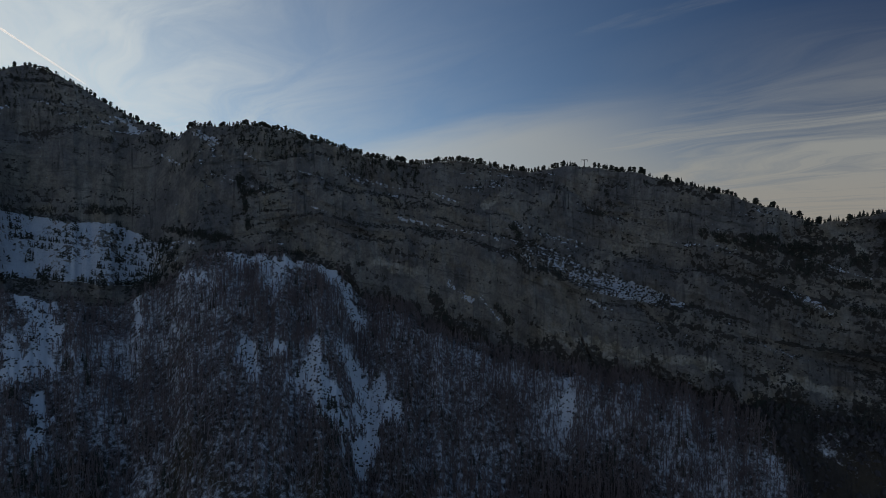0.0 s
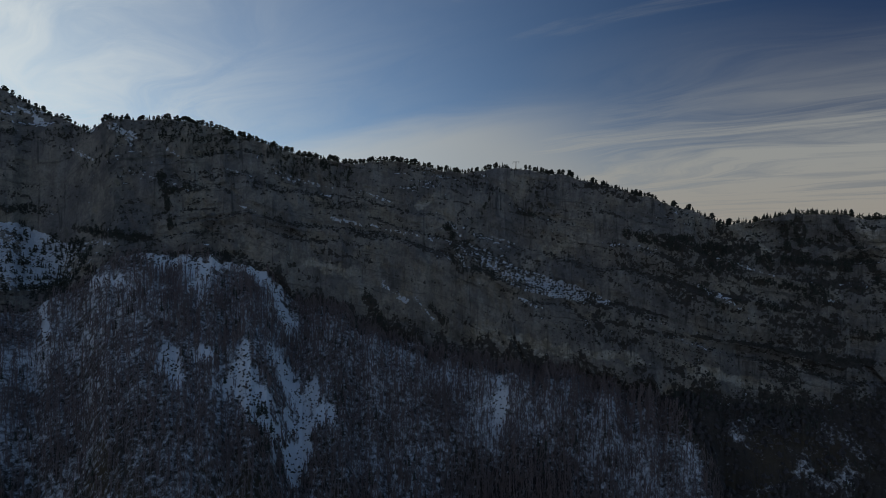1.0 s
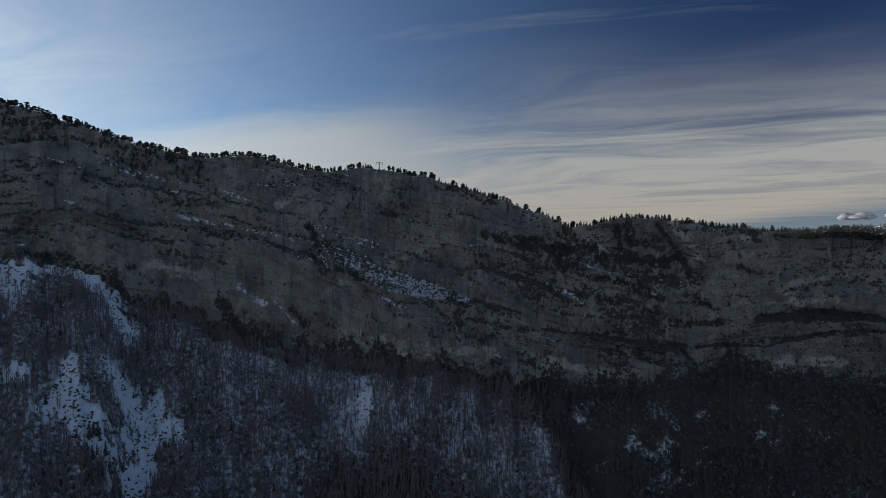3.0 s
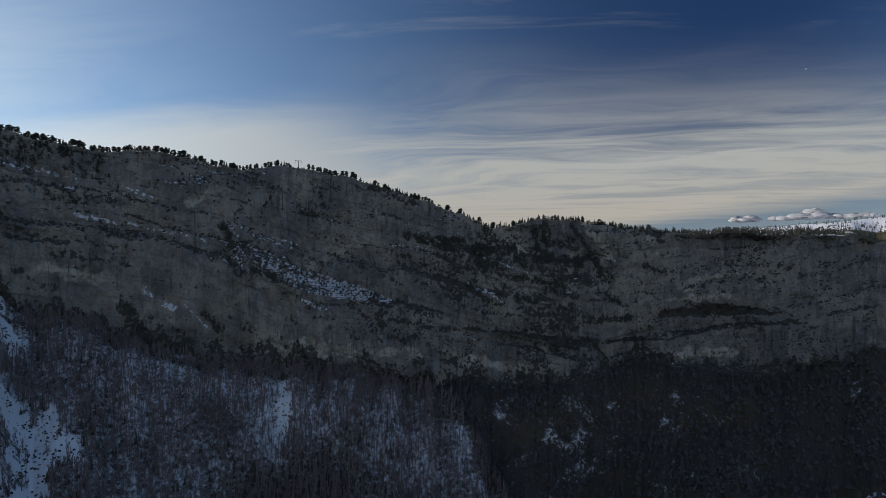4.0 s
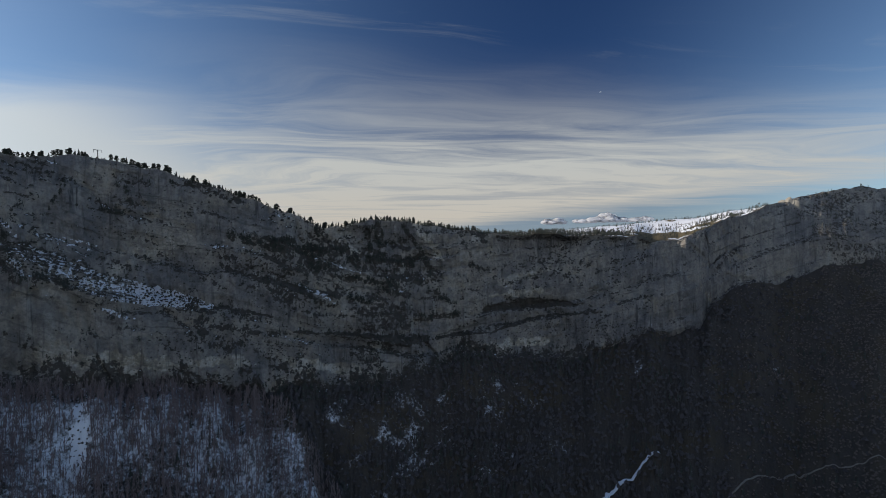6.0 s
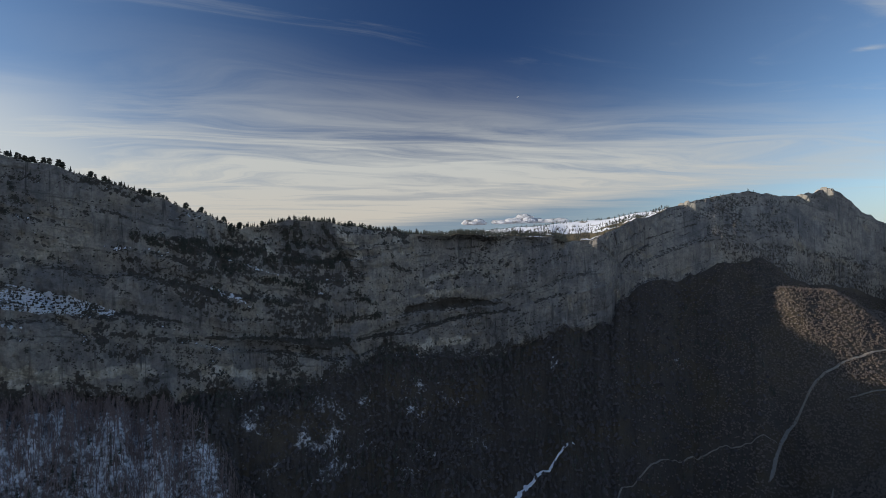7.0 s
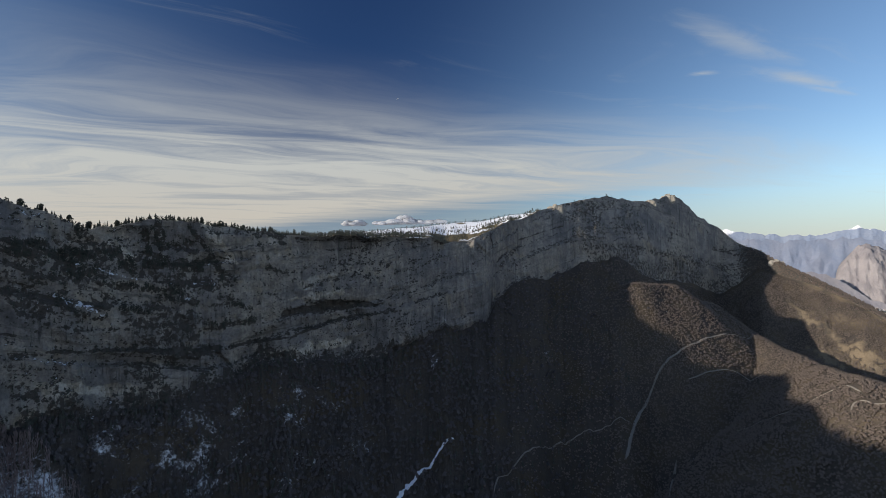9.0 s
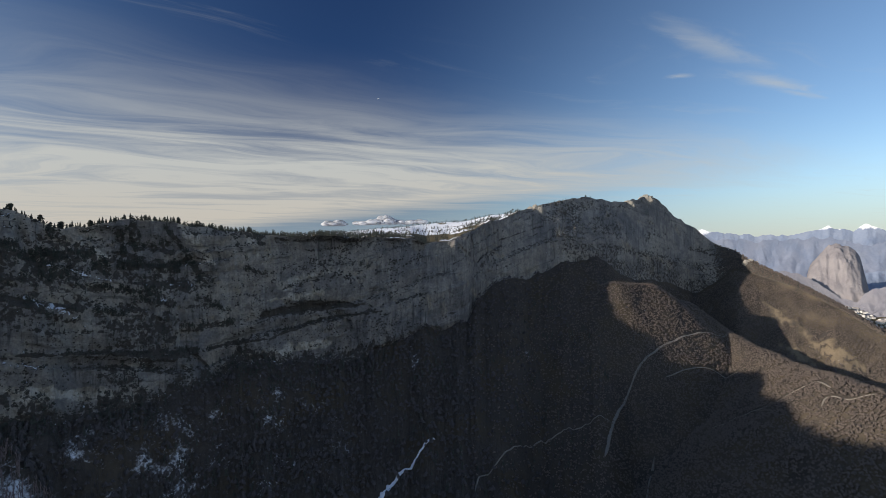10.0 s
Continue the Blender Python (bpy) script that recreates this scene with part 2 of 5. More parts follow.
PINE_NEEDLES = varied("pine_needles", (0.034, 0.040, 0.034), (0.085, 0.09, 0.07))
SCRUB = varied("evergreen_scrub", (0.045, 0.044, 0.04), (0.105, 0.098, 0.085))
STEEL = varied("galvanised_steel", (0.10, 0.10, 0.105), (0.22, 0.22, 0.22), 0.55, 2.0, 0.7)
GRAVEL = varied("pale_gravel", (0.10, 0.085, 0.07), (0.33, 0.30, 0.26), 0.95, 0.12)
SNOW = varied("packed_snow", (0.62, 0.66, 0.74), (0.84, 0.86, 0.9), 0.85, 0.25)
ROOFS = varied("tile_and_metal_roofs", (0.22, 0.17, 0.14), (0.62, 0.58, 0.54))
PLASTER = varied("pale_plaster", (0.42, 0.40, 0.37), (0.78, 0.76, 0.72))
ROCK = varied("pale_rock", (0.17, 0.165, 0.15), (0.38, 0.35, 0.30), 0.95, 0.2)


# ---- meshes ----
def mesh_object(name, verts, faces, mat, parent=None, smooth=True, **values):
    """One mesh object from arrays of corners and of faces with equal numbers of corners; values: named numbers, one a corner."""
    verts, faces = np.asarray(verts, float), np.asarray(faces, int)
    data = bpy.data.meshes.new(name)
    data.vertices.add(len(verts))
    data.vertices.foreach_set("co", verts.astype(np.float32).ravel())
    data.loops.add(faces.size)
    data.loops.foreach_set("vertex_index", faces.astype(np.int32).ravel())
    data.polygons.add(len(faces))
    data.polygons.foreach_set("loop_start", (np.arange(len(faces)) * faces.shape[1]).astype(np.int32))
    data.polygons.foreach_set("use_smooth", np.full(len(faces), smooth))
    for key, value in values.items():
        layer = data.attributes.new(key, "FLOAT", "POINT")
        layer.data.foreach_set("value", np.asarray(value, np.float32).ravel())
    data.materials.append(mat)
    data.update(calc_edges=True)
    ob = new(name, data)
    ob.parent = parent
    return ob


def grid_faces(rows, cols):
    i = np.arange(rows * cols).reshape(rows, cols)
    return np.stack([i[:-1, :-1], i[:-1, 1:], i[1:, 1:], i[1:, :-1]], -1).reshape(-1, 4)


def lattice(ix, iy, seed):
    h = (ix * 374761393 + iy * 668265263 + seed * 2147483647) & 0xFFFFFFFF
    h = ((h ^ (h >> 13)) * 1274126177) & 0xFFFFFFFF
    return ((h ^ (h >> 16)) & 0xFFFF) / 65535.0


def ripple(x, y, seed=0):
    """Smooth noise from -1 to 1 with features one unit wide."""
    ix, iy = np.floor(x).astype(np.int64), np.floor(y).astype(np.int64)
    fx, fy = x - ix, y - iy
    fx, fy = fx * fx * (3 - 2 * fx), fy * fy * (3 - 2 * fy)
    a, b = lattice(ix, iy, seed), lattice(ix + 1, iy, seed)
    c, d = lattice(ix, iy + 1, seed), lattice(ix + 1, iy + 1, seed)
    return 2 * (a + (b - a) * fx + (c - a) * fy + (a - b - c + d) * fx * fy) - 1


def rough(x, y, seed=0, octaves=4, gain=0.5):
    total, size = 0.0, 1.0
    for k in range(octaves):
        total = total + size * ripple(x * 2 ** k + 17.3 * k, y * 2 ** k - 9.1 * k, seed + k)
        size *= gain
    return total


def ramp(x, lo, hi):
    f = np.clip((x - lo) / (hi - lo), 0, 1)
    return f * f * (3 - 2 * f)


# ---- the lie of the land ----
# The cliff's foot, its main shelf and its rim: bearing in degrees clockwise from y, distance and height in metres.
FOOT_A = (
    (-60, 1100, -96), (-45, 1050, -73), (-39.2, 1002, -63), (-35.5, 992, -83), (-31.3, 983, -86), (-27.2, 971, -66),
    (-25.5, 965, -25), (-23.8, 959, -7), (-19.7, 947, -13), (-14.3, 931, -13), (-10.9, 919, -40), (-8.5, 910, -78),
    (-5, 898, -93), (-1.4, 885, -117), (2.7, 873, -152), (9.3, 857, -167), (16, 840, -183), (28.6, 840, -209),
    (39.4, 868, -225), (46.3, 902, -202), (51.9, 930, -181), (57, 965, -196), (61.5, 996, -199), (65.1, 1031, -173),
    (68, 1060, -162), (70.1, 1087, -167), (72.3, 1118, -158), (73.0, 1148, -130), (73.7, 1185, -108), (75, 1218, -88), (80.2, 1344, -69), (83, 1408, -43), (86, 1480, -44),
)
FOOT_B = (
    (88, 1530, -91), (93.2, 1787, -138), (94.7, 1880, -164), (96.3, 1905, -133), (98.1, 1895, -86),
    (102.5, 1777, -130), (105.8, 1660, -175), (108.7, 1568, -220), (125, 1470, -312),
)
SHELF_A = (
    (-60, 1117, -59, 130, 123.8), (-45, 1064, -56, 130, 118.3), (-39, 1014, -44, 130, 104.3),
    (-35, 1007, -48, 120, 90.8), (-31, 997, -59, 110, 97.9), (-28, 987, -55, 70, 64.4), (-26, 981, -14, 30, 22.5),
    (-24, 977, 34, 15, 17.9), (-13, 949, 66, 12, 11), (-8.5, 936, 39, 12, 10.5), (0, 909, 16, 12, 9.9),
    (7, 893, -5, 16, 20.6), (10, 884, -28, 35, 32.6), (15, 869, -64, 40, 28.9), (20, 866, -79, 28, 21),
    (25, 865, -95, 12, 9.5), (34.6, 876, -137, 8, 3.5), (46.4, 919, -159, 8, 5.3),
)
SHELF_B = (
    (52, 946, -145, 9, 5.4), (60, 1007, -127, 9, 4.3), (66, 1059, -104, 9, 4.8), (72, 1130, -79, 9, 5.4),
    (75, 1240, -48, 10, 6.2), (82, 1406, 17, 14, 10.1), (88, 1554, 5, 14, 13.7), (93, 1781, -62, 14, 12.1),
    (95, 1910, -84, 10, 10.4), (96.5, 1925, -74, 8, 7.2), (98.1, 1902, -64, 6, 11.1), (102.5, 1782, -121, 6, 2.8),
    (105.8, 1664, -171, 6, 2.6), (108.7, 1572, -215, 6, 2.5), (125, 1474, -308, 6, 2.5),
)
RIM_A = (
    (-60, 1497, 291), (-45, 1394, 335), (-39.2, 1336, 343), (-37.5, 1328, 361), (-35.1, 1297, 340),
    (-33.5, 1270, 312), (-29.5, 1212, 251), (-26.3, 1128, 207), (-24.6, 1068, 221), (-18.7, 1037, 222),
    (-15.9, 1029, 213), (-12.6, 1020, 196), (-9.7, 1011, 178), (-5.6, 999, 165), (-2.6, 989, 155), (0.4, 980, 161),
    (3.9, 974, 153), (9.2, 976, 137), (12.7, 974, 144), (16, 966, 141), (18.8, 958, 129), (22.9, 944, 109),
    (27.8, 939, 84), (30.5, 941, 66), (33.5, 943, 46), (34.9, 945, 36), (36.5, 951, 43), (40, 969, 51), (44, 983, 45),
    (48, 995, 35),
)
RIM_B = (
    (52, 1005, 26), (59.5, 1057, 24), (66.5, 1114, 19), (68.3, 1135, 10), (70.5, 1161, 14), (72.6, 1206, 32),
    (75, 1310, 59), (78.6, 1417, 92), (82.1, 1522, 122), (84.9, 1602, 132), (87.6, 1678, 120), (88.7, 1720, 123),
    (90.6, 1806, 145), (91.6, 1841, 135), (92.9, 1880, 85), (94.8, 1950, 41), (96.3, 1960, -7), (98.1, 1930, -30),
    (99.5, 1880, -63), (102.5, 1800, -113), (105.8, 1690, -163), (108.7, 1600, -213), (125, 1500, -300),
)

FOOT = FOOT_A + FOOT_B
SHELF = SHELF_A + SHELF_B
RIM = RIM_A + RIM_B


def table(rows, column):
    """A smooth function of the bearing through one column of a table."""
    xs, ys = [r[0] for r in rows], [r[column] for r in rows]
    fine = np.arange(xs[0], xs[-1], 0.1)
    values = np.interp(fine, xs, ys)
    values = np.convolve(np.pad(values, 2, "edge"), np.ones(5) / 5, "valid")
    return lambda b: np.interp(b, fine, values)


foot_d, foot_mean = table(FOOT, 1), table(FOOT, 2)
shelf_d, shelf_h, shelf_w, shelf_up = (table(SHELF, k) for k in (1, 2, 3, 4))
rim_d, rim_h = table(RIM, 1), table(RIM, 2)


def calmed(f):
    """The same function of the bearing, averaged over four degrees where the wall turns its corner."""
    fine = np.arange(-60, 125, 0.1)
    values = f(fine)
    soft = np.convolve(np.pad(values, 30, "edge"), np.ones(61) / 61, "valid")
    mixed = values + (soft - values) * ramp(fine, 60, 66) * ramp(-fine, -92, -84)
    return lambda b: np.interp(b, fine, mixed)


calm_d, calm_h = calmed(foot_d), calmed(foot_mean)
FALL = ((-60, 0.60), (20, 0.62), (30, 0.64), (36, 0.72), (45, 0.74), (60, 0.66), (73, 0.60), (80, 0.732), (86, 0.502), (91, 0.520), (93.5, 0.551), (96, 0.50), (98.3, 0.42), (99.4, 0.45), (100.3, 0.50), (101.2, 0.50), (102.8, 0.49), (104.5, 0.50), (109, 0.45), (125, 0.45))
fall = table(FALL, 1)
lower_fall = table(((-60, 0.60), (20, 0.62), (36, 0.72), (45, 0.74), (60, 0.66), (73, 0.60), (80, 0.70), (86, 0.50), (95, 0.53), (125, 0.50)), 1)


def foot_h(b):
    """The height of the cliff's foot, where scree cones and gullies break its line."""
    return foot_mean(b) + 7 * rough(b * 0.55, b * 0, 15, 4, 0.6) * (1 - 0.8 * ramp(b, 92, 98))


# Crest of the spur: bearing, distance, height, and the fall on its far and near sides.
SPUR = ((87.3, 1335, -96, 0.60, 0.88), (90.7, 1395, -106, 0.80, 0.84), (93.2, 1432, -143, 0.89, 0.82), (97.5, 1395, -216, 0.70, 0.81), (99.8, 1300, -228, 0.55, 0.81),
        (102.4, 1160, -228, 0.50, 0.81), (105.7, 960, -202, 0.50, 0.81), (112.0, 809, -198, 0.40, 0.81))
FLOOR = -560.0


def flat(b, d):
    return d * np.sin(np.radians(b)), d * np.cos(np.radians(b))


def spur_height(x, y):
    """The wooded spur below the far peak: a crest that falls away to both sides."""
    best = np.full(np.shape(x), -9999.0)
    for (b0, d0, z0, far0, near0), (b1, d1, z1, far1, near1) in zip(SPUR, SPUR[1:]):
        x0, y0 = flat(b0, d0)
        x1, y1 = flat(b1, d1)
        ux, uy = x1 - x0, y1 - y0
        f = np.clip(((x - x0) * ux + (y - y0) * uy) / (ux * ux + uy * uy), 0, 1)
        away = np.hypot(x - x0 - f * ux, y - y0 - f * uy)
        side = (ux * (y - y0) - uy * (x - x0)) / (np.hypot(ux, uy) * (away + 1))
        near = near0 + (near1 - near0) * f
        drop = near + (far0 + (far1 - far0) * f - near) * ramp(side, -0.9, 0.9)
        drop = np.where(away > 160, (drop * 160 + 0.81 * (away - 160)) / (away + 1e-6), drop)
        best = np.maximum(best, z0 + (z1 - z0) * f - drop * (np.sqrt(away ** 2 + 400) - 20))
    return best


def spur_edge(gap):
    """The bearing at which the snowy near spur breaks off, by the way down from the cliff's foot."""
    return 28.0 + 0.052 * gap


def ground_height(b, d):
    """The slope below the cliff and the valley floor."""
    gap = foot_d(b) - d
    # Away from the wall the slope no longer follows each corner of its foot.
    calm = ramp(gap, 8, 170)
    top_d, top_h = foot_d(b) + (calm_d(b) - foot_d(b)) * calm, foot_h(b) + (calm_h(b) - foot_mean(b)) * calm
    gap_here = top_d - d
    upper_part = np.minimum(gap_here, 430)
    z = top_h - fall(b) * upper_part - lower_fall(b) * (gap_here - upper_part) * (1 - 0.10 * np.clip(gap_here / 900, 0, 1))
    x, y = flat(b, d)
    ribs = rough(np.radians(b) * 14, d * 0.0, 31, 4) * 9 * np.clip(gap / 120, 0, 1)
    lumps = rough(x / 60, y / 60, 7, 4) * 5 * np.clip(gap / 40, 0.05, 1)
    # The wooded spur stands forward of the wall, with a hollow behind its lip.
    z = z + 11 * ramp(gap, 10, 42) * ramp(-gap, -140, -60) * ramp(b, -10, -2) * ramp(-b, -46, -40)
    z = z + ribs + lumps
    z = z - 34 * ramp(b - spur_edge(gap), 0, 2.6) * ramp(gap, 5, 90) * ramp(-b, -62, -48)
    spur = np.where(b > 74, spur_height(x, y) + 0.8 * lumps, -9999)
    z = np.where(spur > -9000, 0.5 * (z + spur + np.sqrt((z - spur) ** 2 + 300)), z)
    floor = FLOOR + rough(x / 300, y / 300, 3, 3) * 12
    return 0.5 * (z + floor + np.sqrt((z - floor) ** 2 + 900))


# Columns of the terrain: closer together where the cliff is seen.
bearings = np.concatenate([np.arange(-60, -44, 0.5), np.arange(-44, 72, 0.085), np.arange(72, 76, 0.05), np.arange(76, 112, 0.085),
                           np.arange(112, 125.01, 0.5)])
cols = len(bearings)
fx, fy = flat(bearings, foot_d(bearings))
along = np.concatenate([[0], np.cumsum(np.minimum(np.hypot(np.diff(fx), np.diff(fy)), 12))])


def cliff_sheet():
    """Rows from the foot to the rim: distance, height and bed coordinate."""
    b, a = bearings, along
    f_d, f_h, r_d, r_h = foot_d(b), foot_h(b), rim_d(b), rim_h(b)
    s_d, s_h, s_w, s_up = shelf_d(b), shelf_h(b), shelf_w(b), shelf_up(b)
    s_d = s_d + 0.3 * s_w * rough(a / 35, a * 0, 77, 3)
    low_n, ledge_n, up_n = 46, 8, 78
    dist, high, bed = [], [], []
    calm = 1 - ramp(b, 95, 99)
    for i in range(low_n):
        w = i / (low_n - 1)
        dist.append(f_d + (s_d - f_d) * w)
        high.append(f_h + (s_h - f_h) * w)
        bed.append(f_h * 0 + (w - 1) * (s_h - f_h))
    for i in range(1, ledge_n):
        w = i / ledge_n
        dist.append(s_d + s_w * w)
        high.append(s_h + s_up * w)
        bed.append(s_up * w)
    for i in range(up_n):
        w = i / (up_n - 1)
        dist.append(s_d + s_w + (r_d - s_d - s_w) * w)
        high.append(s_h + s_up + (r_h - s_h - s_up) * w)
        bed.append(s_up + (r_h - s_h - s_up) * w)
    dist, high, bed = np.array(dist), np.array(high), np.array(bed)
    aa = np.broadcast_to(a, dist.shape)
    # Ledges follow the beds: a staircase of benches, broken along the face.
    warp = 15 * rough(aa / 150, bed / 110, 5, 4) + 9 * np.sin(bed / 23)
    k = (bed + warp) / 31.0
    tread = k - np.floor(k)
    there = np.clip(1.5 * rough(aa / 160, np.floor(k) * 3.1, 19, 3) + 0.15, 0, 1.5)
    step = (ramp(tread, 0.0, 0.25) - tread) * 11.0 * there
    k2 = (bed + 0.6 * warp + 4 * rough(aa / 40, bed / 30, 25, 3)) / 10.5
    t2 = k2 - np.floor(k2)
    step = step + (ramp(t2, 0.0, 0.35) - t2) * 3.2 * np.clip(1.4 * rough(aa / 60, np.floor(k2) * 2.3, 29, 3) + 0.2, 0, 1.5)
    skew = aa + 0.35 * bed * rough(aa / 300, bed / 300, 39, 2)
    butts = 16 * rough(skew / 150, high / 170, 41, 4) + 6 * rough(skew / 38, high / 90, 43, 3) + 3.0 * rough(skew / 12, high / 45, 47, 3)
    gully = -9 * np.clip(1 - np.abs(rough(skew / 120 + bed / 260, high / 160, 53, 3)) * 6, 0, 1) * np.clip(rough(aa / 90, bed / 70, 55, 2) + 0.3, 0, 1)
    crust = 1.7 * rough(aa / 5, high / 8, 59, 3)
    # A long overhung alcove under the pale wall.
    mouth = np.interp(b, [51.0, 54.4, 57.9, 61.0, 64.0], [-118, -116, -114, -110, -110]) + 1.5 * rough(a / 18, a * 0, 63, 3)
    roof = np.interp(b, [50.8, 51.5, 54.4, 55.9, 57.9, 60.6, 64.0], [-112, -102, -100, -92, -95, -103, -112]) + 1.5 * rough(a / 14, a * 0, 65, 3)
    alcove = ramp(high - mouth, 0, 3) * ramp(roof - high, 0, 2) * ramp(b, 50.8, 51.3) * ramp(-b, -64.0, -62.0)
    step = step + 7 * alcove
    pin = np.minimum(np.arange(len(dist)) / 6.0, 1)[:, None] * np.minimum((len(dist) - 1 - np.arange(len(dist))) / 5.0, 1)[:, None]
    size = np.clip((r_h - f_h) / 160, 0.05, 1.0) * calm * (1 - 0.55 * ramp(b, 75, 78))
    dist = dist + (step - butts - gully * 1.0 - crust) * pin * size
    high = high + 1.6 * rough(aa / 7, bed / 9, 61, 3) * pin * size
    # The rim itself rises and falls a little with the rock.
    crest = (3.0 * rough(a / 26, a * 0, 71, 4) - 1.0) * (1 - 0.5 * ramp(b, 96, 99))
    high = high + crest * ramp(np.arange(len(dist)) / (len(dist) - 1), 0.93, 1.0)[:, None]
    return dist, high, bed, alcove


c_dist, c_high, c_bed, c_alcove = cliff_sheet()
cx, cy = flat(bearings[None, :], c_dist)
cliff_pts = np.stack([cx, cy, c_high], -1)
du, dv = np.gradient(cliff_pts, axis=1), np.gradient(cliff_pts, axis=0)
cliff_nrm = np.cross(du, dv)
cliff_nrm /= np.linalg.norm(cliff_nrm, axis=-1, keepdims=True) + 1e-9
cliff_nrm *= np.sign(-(cliff_nrm[..., 0] * cx + cliff_nrm[..., 1] * cy) + 1e-6)[..., None]
lean = np.abs(cliff_nrm[..., 2])
A2, B2 = np.broadcast_to(along, c_dist.shape), np.broadcast_to(bearings, c_dist.shape)
wild = rough(A2 / 45, c_bed / 18, 83, 4)
snowy = np.interp(B2, [-60, -24, 0, 26, 34, 50, 60, 84, 96, 125], [1.0, 0.5, 0.45, 0.45, 0.3, 0.22, 0.0, 0.1, 0.12, 0.0])
drift = rough(A2 / 110, c_bed / 60, 87, 3)
c_snow = ramp(lean + 0.22 * wild, 0.50, 0.80) * snowy * ramp(drift, 0.0, 0.5)
on_shelf = ((c_bed > -1) & (c_bed < shelf_up(B2) + 4)) * ramp(shelf_w(B2), 10, 30)
c_snow = np.maximum(c_snow, on_shelf * (np.interp(B2, [-26, 8, 12, 16, 22, 26], [0.5, 0.1, 0.24, 0.56, 0.64, 0.46]) + 0.38 * wild) * (B2 < 32))
c_snow = np.maximum(c_snow, on_shelf * ramp(-B2, 26.5, 28) * (0.78 + 0.42 * rough(A2 / 28, c_dist / 28, 89, 4)))


def marks(lines):
    """How far each place on the face lies inside bands drawn on it: bearing and height of both ends, half width in metres, strength."""
    best = np.zeros(B2.shape)
    for b0, z0, b1, z1, wide, strength in lines:
        m = radians(1) * float(foot_d((b0 + b1) / 2))
        ux, uz = (b1 - b0) * m, z1 - z0
        x, z = (B2 - b0) * m, c_high - z0
        f = np.clip((x * ux + z * uz) / (ux * ux + uz * uz), 0, 1)
        away = np.hypot(x - f * ux, z - f * uz) / wide + 0.55 * rough(A2 / 16, c_high / 12, 107, 4, 0.6)
        best = np.maximum(best, strength * ramp(-away, -1.15, -0.35))
    return best


# Snow caught on the wall, and steep wooded gullies that cut it.
SNOW_LEFT = ((-24.3, 204, -22.8, 187, 8, 0.6), (-20.2, 171, -18.9, 157, 3.5, 0.5), (-22.8, 128, -19.7, 111, 1.8, 0.52), (-19.7, 111, -18.2, 97, 1.8, 0.52),
             (-15.1, 141, -12.5, 126, 2.2, 0.55), (-13.6, 73, -12, 63, 2.2, 0.55), (-5.7, 99, -4.8, 94, 3, 0.5), (-30.4, 250, -29.5, 225, 8, 0.65),
             (-26.9, 226, -26.1, 209, 6, 0.7), (-27.5, 174, -26.2, 152, 5, 0.5), (-25.3, 15, -24.3, 6, 4, 0.5), (-17.7, 15, -16.5, 8, 2.5, 0.5))
SNOW_MID = ((-7.3, 121, -4.6, 109, 4, 0.52), (-1.6, 102, 1.7, 82, 4, 0.48), (-5.2, 56, -1.6, 41, 4, 0.5), (-0.6, 42, 6, 15, 3, 0.44), (7.8, 6, 9.2, -24, 5, 0.52),
            (8, 40, 8.8, 23, 4, 0.5), (0.6, -58, 2.9, -82, 8, 0.55), (3.9, -76, 5.9, -114, 4, 0.52), (14.9, -78, 17.2, -93, 3.5, 0.52), (32.2, -55, 35.6, -87, 4.5, 0.55),
            (33.8, -14, 38.4, -42, 3, 0.42), (26.1, 6, 29.1, -4, 3, 0.42), (11.7, 23, 14.3, 10, 3, 0.48), (40.6, -66, 42.8, -75, 3, 0.4))
SNOW_SHELF = ((13.7, -45, 17.2, -55, 8, 0.6), (17.2, -55, 21.6, -70, 10, 0.7), (21.3, -70, 23.8, -82, 5, 0.55), (10.9, -9, 13.8, -43, 7, 0.5))
# Thin dark ledge lines along the beds: growth and underside shade in one tone.
LEDGES = ((24, -80, 29.4, -102, 4, 0.9), (23.6, -108, 31.1, -130, 4, 0.8), (31.5, -127, 42.1, -152, 2.6, 0.95), (46.4, -154, 52, -148, 2.8, 1), (52, -148, 57.3, -127, 2.8, 1),
          (57.3, -127, 63.3, -120, 2.6, 0.8), (24.3, -129, 32.8, -152, 2.5, 0.6), (44.8, -85, 47.5, -88, 3, 0.7), (60.3, -73, 63.9, -83, 2, 0.5), (52.1, -30, 58, -42, 2.5, 0.6),
          (4.4, 95, 15.5, 60, 2, 0.6), (20.2, 11, 23.7, 1, 2.5, 0.5), (80.3, 4, 84.8, 16, 3, 0.6), (75, 6, 80.3, 47, 3, 0.7))
WOOD_MID = ((27.6, 21, 31.7, 13, 7, 0.9), (30, 3, 36.2, -5, 12, 0.9), (30.8, -34, 34.8, -29, 12, 0.8), (34, 36, 35.8, 5, 7, 0.8), (36.7, 5, 37.9, -26, 9, 0.85), (39, 32, 39.4, -5, 5, 0.9),
            (40.1, 41, 40.4, 4, 6, 0.9), (42.9, 40, 44.4, 3, 5, 0.85), (44.4, 3, 46, -55, 7, 0.8), (39.2, -18, 43.8, -24, 9, 0.85), (25.9, 22, 29.6, 1, 8, 0.8), (45.4, -73, 48.1, -99, 7, 0.7))
